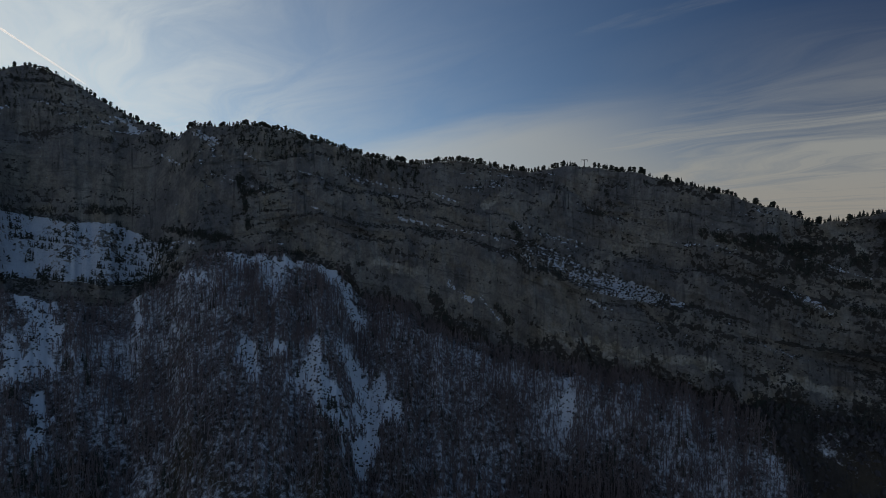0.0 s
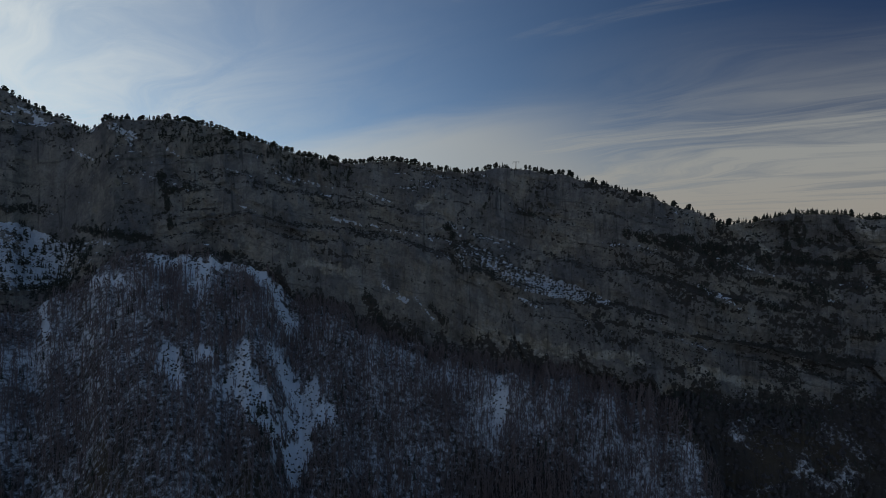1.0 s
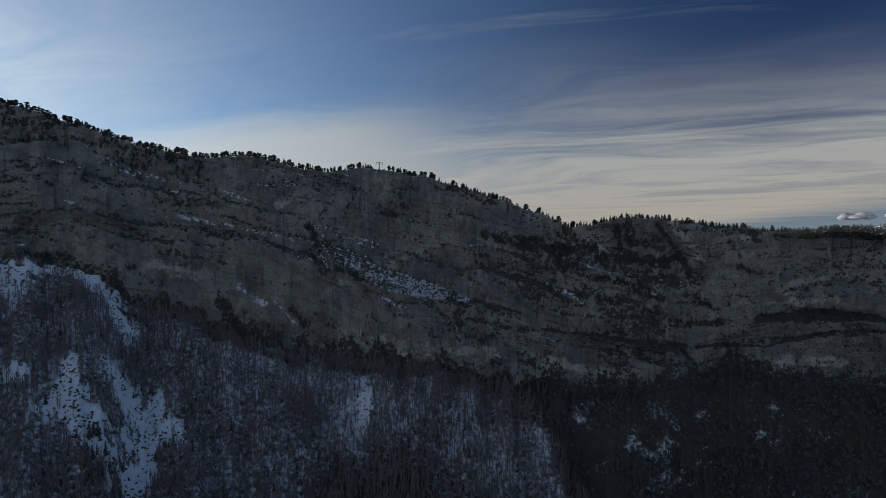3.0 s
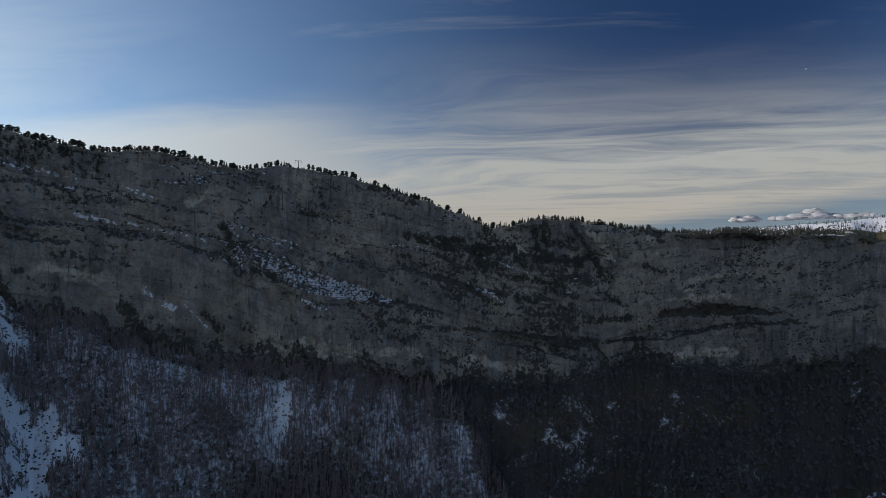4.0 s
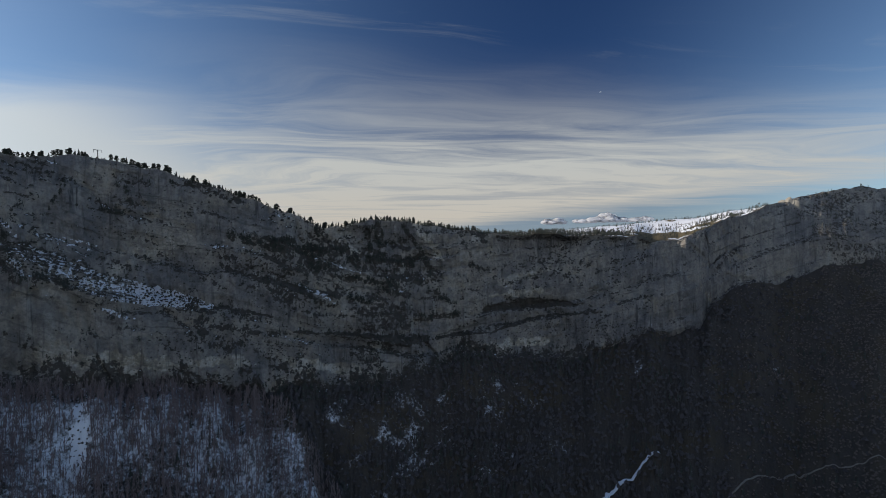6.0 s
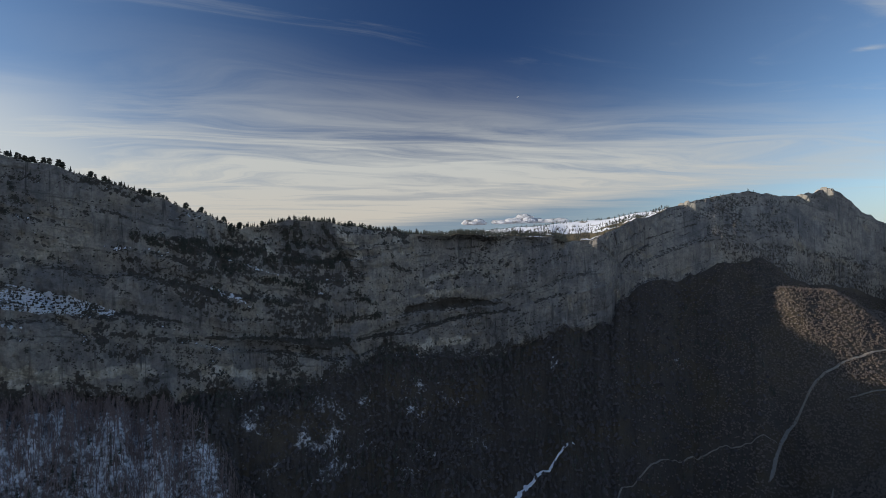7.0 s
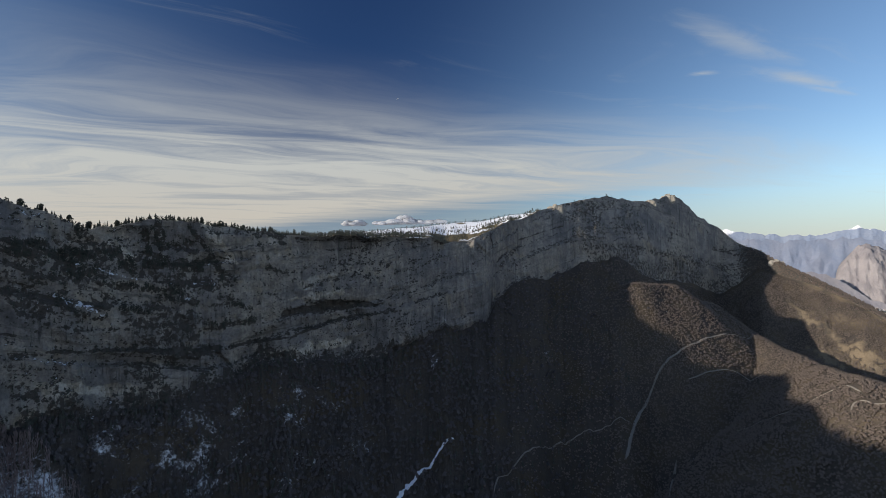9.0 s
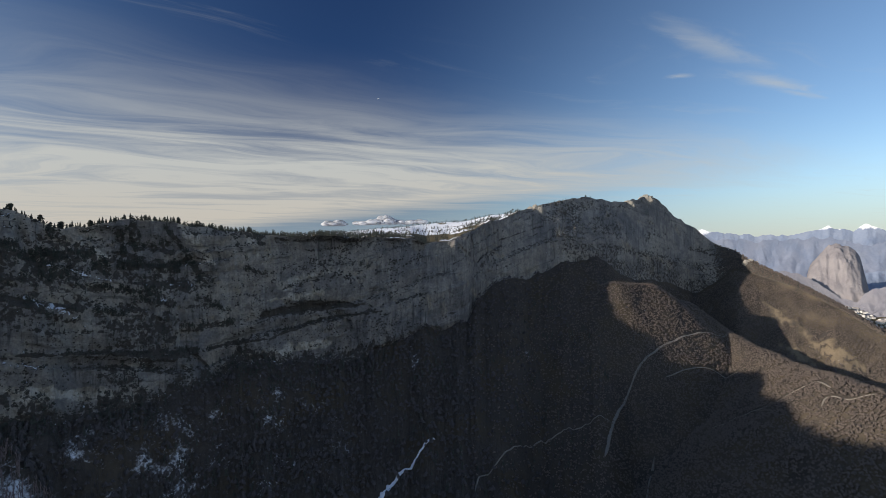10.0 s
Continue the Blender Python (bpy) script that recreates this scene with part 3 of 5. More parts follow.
WOOD_LOW = ((36.2, -46, 42.2, -65, 8, 0.8), (40.1, -69, 43.2, -82, 6, 0.8), (44.8, -119, 48.6, -118, 6, 0.8), (37.1, -85, 40.3, -95, 6, 0.7), (31.6, -42, 33.8, -85, 6, 0.7),
            (48.8, 22, 50.4, -29, 4, 0.6), (49.8, -29, 51.5, -40, 5, 0.7), (40.7, 4, 42.8, 13, 7, 0.8))
WOOD_PEAK = ((82.6, -5, 87.5, -23, 13, 0.62), (87.5, -15, 93.3, -60, 11, 0.62), (93.3, -60, 97.6, -107, 9, 0.6), (84.8, -45, 88.1, -73, 9, 0.6), (90.2, -90, 96.2, -164, 5, 0.6),
             (73.8, -44, 75.6, -8, 6, 0.7), (94.3, -24, 97.7, -58, 6, 0.8))
WOOD_LEFT = ((-20.5, 119, -19.7, 39, 6, 0.9), (-19.7, 93, -18.1, 104, 5, 0.8), (-26.8, 30, -21.8, 15, 9, 0.8), (-26.3, -27, -22.8, -36, 8, 0.7), (-39.2, 71, -30, 66, 8, 0.7),
             (-15.1, -10, -14, -40, 10, 0.9), (-2.6, 30, -0.8, 40, 4, 0.6), (-1.2, -80, 0.8, -120, 12, 0.95), (5.4, -88, 7, -118, 8, 0.8), (7.6, 35, 8.7, -33, 10, 0.6),
             (10.9, 55, 12, 95, 4, 0.6), (14.3, 65, 16.6, 55, 3, 0.6), (16.7, 95, 17.5, 60, 3, 0.6), (10.3, -33, 12, -42, 7, 0.8))
# Washed, paler walls under the ledges.
PALE_WALLS = ((44.4, 37, 46.5, -12, 10, 0.9), (36.3, 18, 38.2, -9, 9, 0.7), (49.9, 37, 51, -9, 8, 0.6), (31.5, -173, 37.9, -195, 12, 0.8), (49.7, -173, 57.8, -170, 9, 0.7),
              (52.1, -87, 57.3, -80, 7, 0.8), (53.3, -61, 58, -44, 12, 0.5), (25.8, -163, 27.7, -167, 9, 0.5), (-7, -21, -2.6, -38, 14, 0.5), (10.8, -135, 20.1, -158, 14, 0.8),
              (20.1, -160, 26.1, -155, 10, 0.6), (4.4, 76, 6.5, 97, 10, 0.5), (-13.4, 12, -10.3, 4, 14, 0.4), (15.5, -26, 21.4, 21, 14, 0.4))
bushy = np.interp(B2, [-60, -28, -10, 20, 33, 40, 52, 62, 75, 125], [0.5, 0.5, 0.4, 0.4, 0.95, 1.0, 0.5, 0.08, 0.12, 0.4])
top = np.clip((c_high - foot_h(B2)) / (rim_h(B2) - foot_h(B2) + 1), 0, 1)
c_plants_shade = ramp(lean + 0.3 * wild, 0.36, 0.75) * 0.7 + bushy * np.clip(1.1 * rough(A2 / 60 + c_bed / 80, c_bed / 38, 91, 5, 0.7) + 0.05, 0, 0.75) * 1.1
c_plants_shade = np.maximum(c_plants_shade, 1.05 * ramp(-(top + 0.035 * rough(A2 / 20, A2 * 0, 93, 5, 0.7)), -0.12, -0.05) * ramp(B2, -26, -8) * ramp(-B2, -72, -62))
# Far peak's lower face: darkness blending into shadow, put in as scrub.
c_plants_shade = np.maximum(c_plants_shade, 0.75 * ramp(-(top + 0.22 * rough(A2 / 70, c_bed / 20, 95, 4)), -0.5, -0.15) * ramp(B2, 79, 85))
c_wood = marks(WOOD_MID + WOOD_LOW + WOOD_PEAK + WOOD_LEFT)
c_ledge = marks(LEDGES)
# Alcove interior and ledge undersides get the scrub tone as painted shade.
c_plants_shade = np.maximum(c_plants_shade * 0.75, np.maximum(np.maximum(c_wood * 0.9, c_ledge), 1.0 * c_alcove))
c_snow = np.maximum(c_snow * (1 - 0.6 * (c_wood > 0.4)), marks(SNOW_LEFT + SNOW_MID + SNOW_SHELF))
c_plants_shade = np.maximum(c_plants_shade, ramp(B2, 95, 98))
cliff = mesh_object("cliff", cliff_pts.reshape(-1, 3), grid_faces(*c_dist.shape), LIMESTONE, snow=c_snow, plants_shade=c_plants_shade, pale=marks(PALE_WALLS), beds=c_bed, along=A2)
tagged(cliff, "shaded grey limestone cliff with bedded ledges and snow patches", "cliff", kind="structure")


# The slope: rows from under the camera up to the cliff's foot.
u = np.concatenate([np.linspace(0.01, 0.5, 14)[:-1], np.linspace(0.5, 1.0, 74)])
g_dist = u[:, None] * foot_d(bearings)[None, :]
g_bear = np.broadcast_to(bearings, g_dist.shape)
g_high = ground_height(g_bear, g_dist)
g_high[-1] = foot_h(bearings)
g_dist = g_dist.copy()
g_dist[-1] += 0.5
g_high[-1] += 0.5

# Chutes and clearings of snow between the trees: bearing, distance and half width of a band's points.
CHUTES = (
    ((-14, 925, 9), (-12, 917, 12), (-10.7, 890, 13), (-9.7, 870, 12), (-9, 851, 9)),
    ((-13.1, 732, 8), (-13.2, 711, 12), (-12.3, 682, 17), (-11.2, 655, 13), (-10.6, 640, 7)),
    ((-9, 767, 11), (-8.2, 747, 19), (-7.4, 701, 22), (-7.7, 667, 16), (-8.4, 637, 7)),
    ((-22.2, 954, 9), (-19.7, 925, 13), (-16.8, 908, 12), (-17.3, 832, 6)),
    ((-20.1, 766, 5), (-19.8, 733, 9), (-19.4, 712, 5)), ((-17.5, 750, 5), (-16.2, 731, 7)),
)
CHUTES_FAR = (
    ((-37, 994, 13), (-36.3, 958, 17), (-36.3, 911, 12), (-36.7, 869, 14), (-38.7, 850, 10)), ((-36.8, 830, 7), (-37, 756, 6)),
    ((-29.5, 968, 4), (-29.2, 896, 3)),
    ((-26, 954, 3), (-22.8, 871, 3)), ((12.9, 812, 4), (13, 778, 5), (12.9, 750, 4)), ((-38.5, 910, 6), (-38.2, 895, 8)),
)


# Bare ochre gullies that run down the sunlit flank.
GULLIES = (
    ((100.1, 1708, 7), (101.3, 1667, 7), (102.5, 1610, 8), (103.7, 1563, 7), (105, 1504, 8), (106.5, 1441, 7)),
    ((101.9, 1540, 5), (103.1, 1502, 7), (104.1, 1461, 6)), ((104.7, 1553, 8), (106.1, 1489, 6), (107.4, 1445, 7)),
)


def chute_snow(b, d, lines=CHUTES + CHUTES_FAR):
    x, y = flat(b, d)
    best = np.zeros(np.shape(x))
    for line in lines:
        for (b0, d0, w0), (b1, d1, w1) in zip(line, line[1:]):
            x0, y0 = flat(b0, d0)
            x1, y1 = flat(b1, d1)
            ux, uy = x1 - x0, y1 - y0
            f = np.clip(((x - x0) * ux + (y - y0) * uy) / (ux * ux + uy * uy), 0, 1)
            away = np.hypot(x - x0 - f * ux, y - y0 - f * uy) / (1.4 * (w0 + (w1 - w0) * f))
            best = np.maximum(best, ramp(-away - 0.85 * rough(x / 14, y / 14, 97, 5, 0.6), -1.35, -0.55))
    return best


gx, gy = flat(g_bear, g_dist)
open_snow = chute_snow(g_bear, g_dist)
g_gap = foot_d(g_bear) - g_dist
floor_snow = np.interp(g_bear - 0.052 * g_gap + 6 * rough(gx / 60, gy / 60, 99, 3) * 0.3, [-60, -10, 20, 27, 29, 50, 60, 125], [0.43, 0.43, 0.44, 0.46, 0.14, 0.12, 0.05, 0.02]) - 0.07 * ramp(g_gap, 170, 330) - 0.13 * ramp(g_gap, 110, 220) * ramp(g_bear, 2, 12) * ramp(-g_bear, -40, -34) + 0.07 * ramp(g_gap, 25, 50) * ramp(-g_gap, -170, -90) * ramp(-g_bear, -30, -26)
floor_snow = np.where(g_bear > 60, 0.04, floor_snow)
sparse = ramp(g_bear, 30, 36) * ramp(-g_bear, -60, -50) * np.clip(rough(gx / 30 + gy / 60, gy / 22, 103, 4) - 0.35, 0, 1)
BOWL_SNOW = ((42, 855, 43.8, 855, 9), (50.5, 902, 53.1, 898, 6), (55.4, 886, 57.1, 892, 6), (34.5, 819, 37.3, 809, 7), (37.9, 840, 39.9, 843, 6), (43.4, 812, 46.1, 797, 6),
             (66.2, 1019, 66.7, 974, 6), (52.5, 815, 53.6, 804, 6), (78.1, 1100, 78.9, 1092, 4))
for b0, d0, b1, d1, half in BOWL_SNOW:
    (x0, y0), (x1, y1) = flat(b0, d0), flat(b1, d1)
    f = np.clip(((gx - x0) * (x1 - x0) + (gy - y0) * (y1 - y0)) / ((x1 - x0) ** 2 + (y1 - y0) ** 2), 0, 1)
    off = np.hypot(gx - x0 - f * (x1 - x0), gy - y0 - f * (y1 - y0)) / (1.6 * half)
    floor_snow = np.maximum(floor_snow, 0.27 * ramp(-off - 0.5 * rough(gx / 9, gy / 9, 98, 3), -1.1, -0.3))
g_snow = np.maximum(open_snow, floor_snow + 0.10 * rough(gx / 40, gy / 40, 101, 4) + 0.36 * sparse)
g_snow = np.where(open_snow > 0.5, open_snow, g_snow * 0.95)
g_grass = np.maximum(0.5 * ramp(g_bear, 99, 102) * ramp(g_dist, 1150, 1350), 0.22 * ramp(g_bear, 82, 94))
g_grass = np.maximum(g_grass, 1.6 * chute_snow(g_bear, g_dist, GULLIES))
ground = mesh_object("ground", np.stack([gx, gy, g_high], -1).reshape(-1, 3), grid_faces(*g_dist.shape), SLOPE, snow=g_snow, grass=g_grass)
tagged(ground, "steep wooded slope of leaf litter and thin snow", "ground", kind="structure")

# The plateau behind the rim, and the land beyond the far crest.
BACK = ((-60, 1500, 150), (-39, 1700, 280), (-26, 1500, 170), (0, 1300, 100), (20, 1300, 70), (34, 1300, 10), (45, 1600, 22), (52, 1750, 40),
        (58, 1750, 47), (65, 1750, 63), (72.7, 1700, 80), (76, 1680, 95), (79, 1660, 102), (84, 1750, 90), (89, 1850, 30), (93, 2250, -60),
        (98, 2550, -250), (104, 2400, -380), (108, 2400, -470), (125, 2700, -480))
back_d, back_h = table(BACK, 1), table(BACK, 2)
steps = np.concatenate([np.linspace(0, 1, 34), np.linspace(1.06, 2.0, 9)])
p_dist, p_high = [], []
for w in steps:
    if w <= 1:
        p_dist.append(rim_d(bearings) + (back_d(bearings) - rim_d(bearings)) * w)
        p_high.append(c_high[-1] + (back_h(bearings) - c_high[-1]) * ramp(np.array(w), -0.15, 1.05))
    else:
        p_dist.append(back_d(bearings) + (4900 - back_d(bearings)) * (w - 1))
        p_high.append(back_h(bearings) + (np.minimum(-120, back_h(bearings) - 8) - back_h(bearings)) * ramp(np.array(w), 0.97, 1.3))
p_dist, p_high = np.array(p_dist), np.array(p_high)
p_high += 85 * ramp(bearings, 103, 105)[None, :] * ramp(steps, 1.25, 1.5)[:, None]
p_bear = np.broadcast_to(bearings, p_dist.shape)
px, py = flat(p_bear, p_dist)
p_high[1:] += (3.0 * rough(px / 70, py / 70, 113, 4))[1:] * ramp(steps, 0, 0.15)[1:, None]
p_high[0], p_dist[0] = c_high[-1], c_dist[-1]
px, py = flat(p_bear, p_dist)
p_snow = np.interp(p_bear, [-60, 20, 40, 52, 58, 79, 84, 90, 96, 125], [0.55, 0.4, 0.4, 0.5, 0.78, 0.8, 0.55, 0.2, 0.05, 0.0]) + 0.25 * rough(px / 50, py / 50, 117, 4) - 0.45 * ramp(-steps, -0.34, -0.22)[:, None]
plateau = mesh_object("plateau", np.stack([px, py, p_high], -1).reshape(-1, 3), grid_faces(*p_dist.shape), PLATEAU, snow=p_snow)
tagged(plateau, "snow-covered plateau with bare tufts behind the cliff rim", "plateau", kind="structure")

# The rest of the valley, behind the camera.
rest = np.concatenate([np.arange(125, 300.01, 2.5)])
rr = np.array([11, 60, 200, 500, 900, 1400, 2000, 2600, 3200, 3800, 4300, 4900.0])
v_b, v_d = np.meshgrid(rest, rr)
edge_f = np.minimum(1, np.minimum((v_b - 125), (300 - v_b)) / 25)
vx, vy = flat(v_b, v_d)
near_edge = np.where(v_b < 212, 125.0, -60.0)
joined = np.where(v_d < foot_d(near_edge), ground_height(near_edge, np.minimum(v_d, foot_d(near_edge))), foot_h(near_edge))
wide = FLOOR + 520 * ramp(v_d, 2000, 4700) + 60 * rough(vx / 500, vy / 500, 131, 3)
v_h = joined + (wide - joined) * edge_f
valley = mesh_object("valley", np.stack([vx, vy, v_h], -1).reshape(-1, 3), grid_faces(*v_d.shape), SLOPE, snow=v_d * 0 + 0.2, grass=v_d * 0)
tagged(valley, "wide wooded valley of brown winter woods", "valley", kind="structure")


# ---- distant mountains ----
def far_range(name, label, points, dist, low, mat, seed, bump, deep=700):
    """A range whose crest follows bearing and height points; its face comes forward and down."""
    xs, hs = [p[0] for p in points], [p[1] for p in points]
    b = np.linspace(xs[0], xs[-1], 420)
    crest = np.interp(b, xs, hs) + bump * (0.6 * rough(b * 1.3, b * 0, seed, 6, 0.62) - 2.2 * np.abs(rough(b * 0.8, b * 0, seed + 3, 4)) + 0.9)
    w = np.linspace(0, 1, 40)[:, None]
    d = dist - deep * w ** 1.2 + 60 * rough(b[None, :] * 0.8, w * 4, seed + 9, 3) * w
    x, y = flat(b[None, :], d)
    calm_crest = np.interp(b, xs, hs)[None, :]
    z = calm_crest + (crest[None, :] - calm_crest) * (1 - w) ** 8 + (low - calm_crest) * w ** 0.8
    z = z + 20 * (0.35 - 1.6 * np.abs(rough(b[None, :] * 0.55 + w * 1.2, w * 2.2 - b[None, :] * 0.1, seed + 5, 5, 0.55))) * np.minimum(w * 6, 1) * (1 - w)
    ob = mesh_object(name, np.stack([x, y, z], -1).reshape(-1, 3), grid_faces(*x.shape), mat)
    return tagged(ob, label, "mountain", kind="structure")


# Air haze over the distance is put into these blue-grey base colours.
HAZY_HILLS = hill_face("hazy_hills", (0.17, 0.205, 0.285), (0.225, 0.25, 0.32), 25.0, 45.0)
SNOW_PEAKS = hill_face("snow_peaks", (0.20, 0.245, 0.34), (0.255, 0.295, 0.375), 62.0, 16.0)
PALE_HAZY_ROCK = hill_face("pale_hazy_hill", (0.24, 0.222, 0.232), (0.32, 0.296, 0.296), 900.0, 50.0)
far_range("snowy_range", "distant snow-capped mountain range, blue haze in its colour", ((88, 20), (94, 62), (94.9, 82), (95.4, 102), (95.9, 78), (97, 55), (98.4, 44), (98.9, 54), (99.4, 40), (103, 30),
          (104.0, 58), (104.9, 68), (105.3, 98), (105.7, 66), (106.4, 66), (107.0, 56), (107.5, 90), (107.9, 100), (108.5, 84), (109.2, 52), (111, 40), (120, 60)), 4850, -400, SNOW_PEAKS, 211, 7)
far_range("wooded_range", "distant wooded hills below the snow peaks, blue haze in their colour", ((88, -20), (95, 35), (98, 10), (101, -5), (104, 5), (106, -5),
          (109, -40), (114, -60), (120, -40)), 4550, -520, HAZY_HILLS, 223, 14, 300)


def rock_hill():
    """The pale bluff that stands alone in the far valley: a long back, steep on its far side, with scree below."""
    w, side = np.meshgrid(np.linspace(-1, 1, 130), np.linspace(-1, 1, 90))
    edge = np.interp(w, [-1, -0.95, -0.88, -0.8, -0.55, -0.3, 0.0, 0.4, 0.6, 0.72, 0.84, 1], [0, 0.30, 0.5, 0.62, 0.80, 0.93, 1.0, 0.95, 0.86, 0.74, 0.42, 0])
    edge = np.convolve(np.pad(edge[0], 2, "edge"), np.ones(5) / 5, "valid")[None, :]
    over = np.cos(np.abs(side) * 0.5 * math.pi) ** 1.15
    x, y = 155 * w, 260 * side + 12 * rough(w * 3, side * 2, 311, 3)
    beds = rough(x / 90 + y / 60, y / 70 - x / 120, 303, 5, 0.6)
    z = 305 * edge * over + edge * (9 * beds + 4 * rough(x / 18, y / 14, 305, 4, 0.6)) * np.minimum(1, over * 2.5) - 70 * (1 - np.minimum(1, over * edge * 12))
    ob = mesh_object("rock_hill", np.stack([x, y, z], -1).reshape(-1, 3), grid_faces(*x.shape), PALE_HAZY_ROCK)
    ob.matrix_world = Matrix.Translation(bearing(105.8, 3900, -340)) @ pose(0, 0, 0, 0, 0, -106)
    tagged(ob, "pale rocky bluff rising alone from the valley, haze in its colour", "hill", kind="structure")


rock_hill()
# This hill's base colour holds haze as well.
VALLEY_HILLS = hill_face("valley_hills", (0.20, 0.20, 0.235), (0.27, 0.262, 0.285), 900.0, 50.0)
far_range("valley_hill", "low wooded hill before the pale bluff, haze in its colour", ((98, -120), (101, -165), (103.6, -205), (104.6, -255), (106, -319), (107.2, -338), (107.7, -295), (108.5, -262), (114, -230)), 3640, -520, VALLEY_HILLS, 231, 5, 260)


# ---- trees ----
def blade(v, f, a, b, width, rng):
    """A thin tapering triangle from a to b."""
    way = b - a
    side = np.cross(way, rng.normal(size=3))
    side /= np.linalg.norm(side) + 1e-9
    k = len(v)
    v.extend([a - side * width, a + side * width, b])
    f.append((k, k + 1, k + 2))


def post(v, f, a, b, r0, r1, n=3):
    k = len(v)
    for p, r in ((a, r0), (b, r1)):
        for j in range(n):
            t = 2 * math.pi * j / n
            v.append(p + np.array((math.cos(t) * r, math.sin(t) * r, 0)))
    for j in range(n):
        i = (j + 1) % n
        f.append((k + j, k + i, k + n + i))
        f.append((k + j, k + n + i, k + n + j))


def bare_tree(seed, limbs=8, twigs=3, spread=1.0):
    """A leafless tree one unit tall."""
    rng = np.random.default_rng(seed)
    v, f = [], []
    post(v, f, np.zeros(3) + (0, 0, -0.06), np.array((rng.normal() * 0.02, rng.normal() * 0.02, 0.95)), 0.026, 0.009)
    for i in range(limbs):
        h = 0.22 + 0.5 * i / limbs + rng.random() * 0.06
        t = i * 2.4 + rng.random()
        out = (0.10 + 0.16 * rng.random() * (1.1 - h * 0.6)) * spread
        a = np.array((0, 0, h))
        b = np.array((math.cos(t) * out, math.sin(t) * out, min(1.0, h + 0.2 + 0.14 * rng.random())))
        blade(v, f, a, b, 0.016, rng)
        for _ in range(twigs):
            p = a + (b - a) * (0.35 + 0.6 * rng.random())
            blade(v, f, p, p + np.array((rng.normal() * 0.05, rng.normal() * 0.05, 0.10 + 0.14 * rng.random())), 0.026, rng)
    return np.array(v), np.array(f)


def twiggy_crown(seed):
    """A leafless broad tree one unit tall: trunk and rounded, ragged masses of fine twigs."""
    rng = np.random.default_rng(seed)
    v, f = [], []
    blade(v, f, np.array((0.0, 0.0, -0.08)), np.array((0.0, 0.0, 0.8)), 0.03, rng)
    for i in range(3):
        t = i * 2.4 + rng.random()
        out = 0.0 if i == 0 else 0.16 + 0.10 * rng.random()
        p = np.array((math.cos(t) * out, math.sin(t) * out, (0.72 if i == 0 else 0.45 + 0.2 * rng.random())))
        size = 0.23 + 0.10 * rng.random()
        k = len(v)
        v.append(p + np.array((0, 0, size * 1.15)))
        for j in range(6):
            g = 2 * math.pi * j / 6 + rng.random() * 0.6
            q = size * (0.65 + 0.7 * rng.random())
            v.append(p + np.array((math.cos(g) * q, math.sin(g) * q, -size * (0.1 + 0.7 * rng.random()))))
        f += [(k, k + 1 + j, k + 1 + (j + 1) % 6) for j in range(6)]
    return np.array(v), np.array(f)


def conifer(seed, tiers=9, points=9, wide=0.19):
    """Trunk and crown of a spruce one unit tall: ragged, drooping whorls."""
    rng = np.random.default_rng(seed)
    tv, tf, v, f = [], [], [], []
    post(tv, tf, np.array((0, 0, -0.05)), np.array((0, 0, 0.9)), 0.02, 0.004, 4)
    for i in range(tiers):
        w = i / tiers
        z = 0.10 + 0.86 * w
        r = wide * (1 - w) ** 0.85 * (0.8 + 0.4 * rng.random()) + 0.012
        k = len(v)
        v.append(np.array((rng.normal() * 0.006, rng.normal() * 0.006, min(1.0, z + 0.17 * (1 - 0.5 * w)))))
        turn = rng.random() * 6
        for j in range(points * 2):
            t = turn + math.pi * j / points
            q = r * (1.0 if j % 2 else 0.45) * (0.72 + 0.5 * rng.random())
            v.append(np.array((math.cos(t) * q, math.sin(t) * q, z - (0.045 if j % 2 else 0.0) - 0.03 * rng.random())))
        for j in range(points * 2):
            f.append((k, k + 1 + j, k + 1 + (j + 1) % (points * 2)))
    return (np.array(tv), np.array(tf)), (np.array(v), np.array(f))


def pine(seed, clumps=18):
    """Trunk and crown of a mountain pine one unit tall: uneven clumps of needles with gaps."""
    rng = np.random.default_rng(seed)
    tv, tf, v, f = [], [], [], []
    post(tv, tf, np.array((0, 0, -0.05)), np.array((0.03, 0.0, 0.8)), 0.028, 0.01, 4)
    for i in range(clumps):
        h = 0.14 + 0.82 * (i + rng.random()) / clumps
        r = 0.25 * math.sin(math.pi * min(0.97, max(0.2, h * 0.8 + 0.18))) ** 0.8
        t = i * 2.4 + rng.random()
        p = np.array((math.cos(t) * r * rng.random() ** 0.5, math.sin(t) * r * rng.random() ** 0.5, h - 0.03))
        blade(tv, tf, np.array((0.01, 0, max(0.02, h - 0.14))), p, 0.008, rng)
        size = 0.11 + 0.08 * rng.random()
        k = len(v)
        ring = 5
        v.append(p + np.array((0, 0, size * 0.8)))
        for j in range(ring):
            a = 2 * math.pi * j / ring + rng.random() * 0.6
            q = size * (0.7 + 0.75 * rng.random())
            v.append(p + np.array((math.cos(a) * q, math.sin(a) * q, size * rng.normal() * 0.3)))
        v.append(p - np.array((0, 0, size * 0.45)))
        for j in range(ring):
            i1, i2 = k + 1 + j, k + 1 + (j + 1) % ring
            f += [(k, i1, i2), (k + ring + 1, i2, i1)]
    return (np.array(tv), np.array(tf)), (np.array(v), np.array(f))


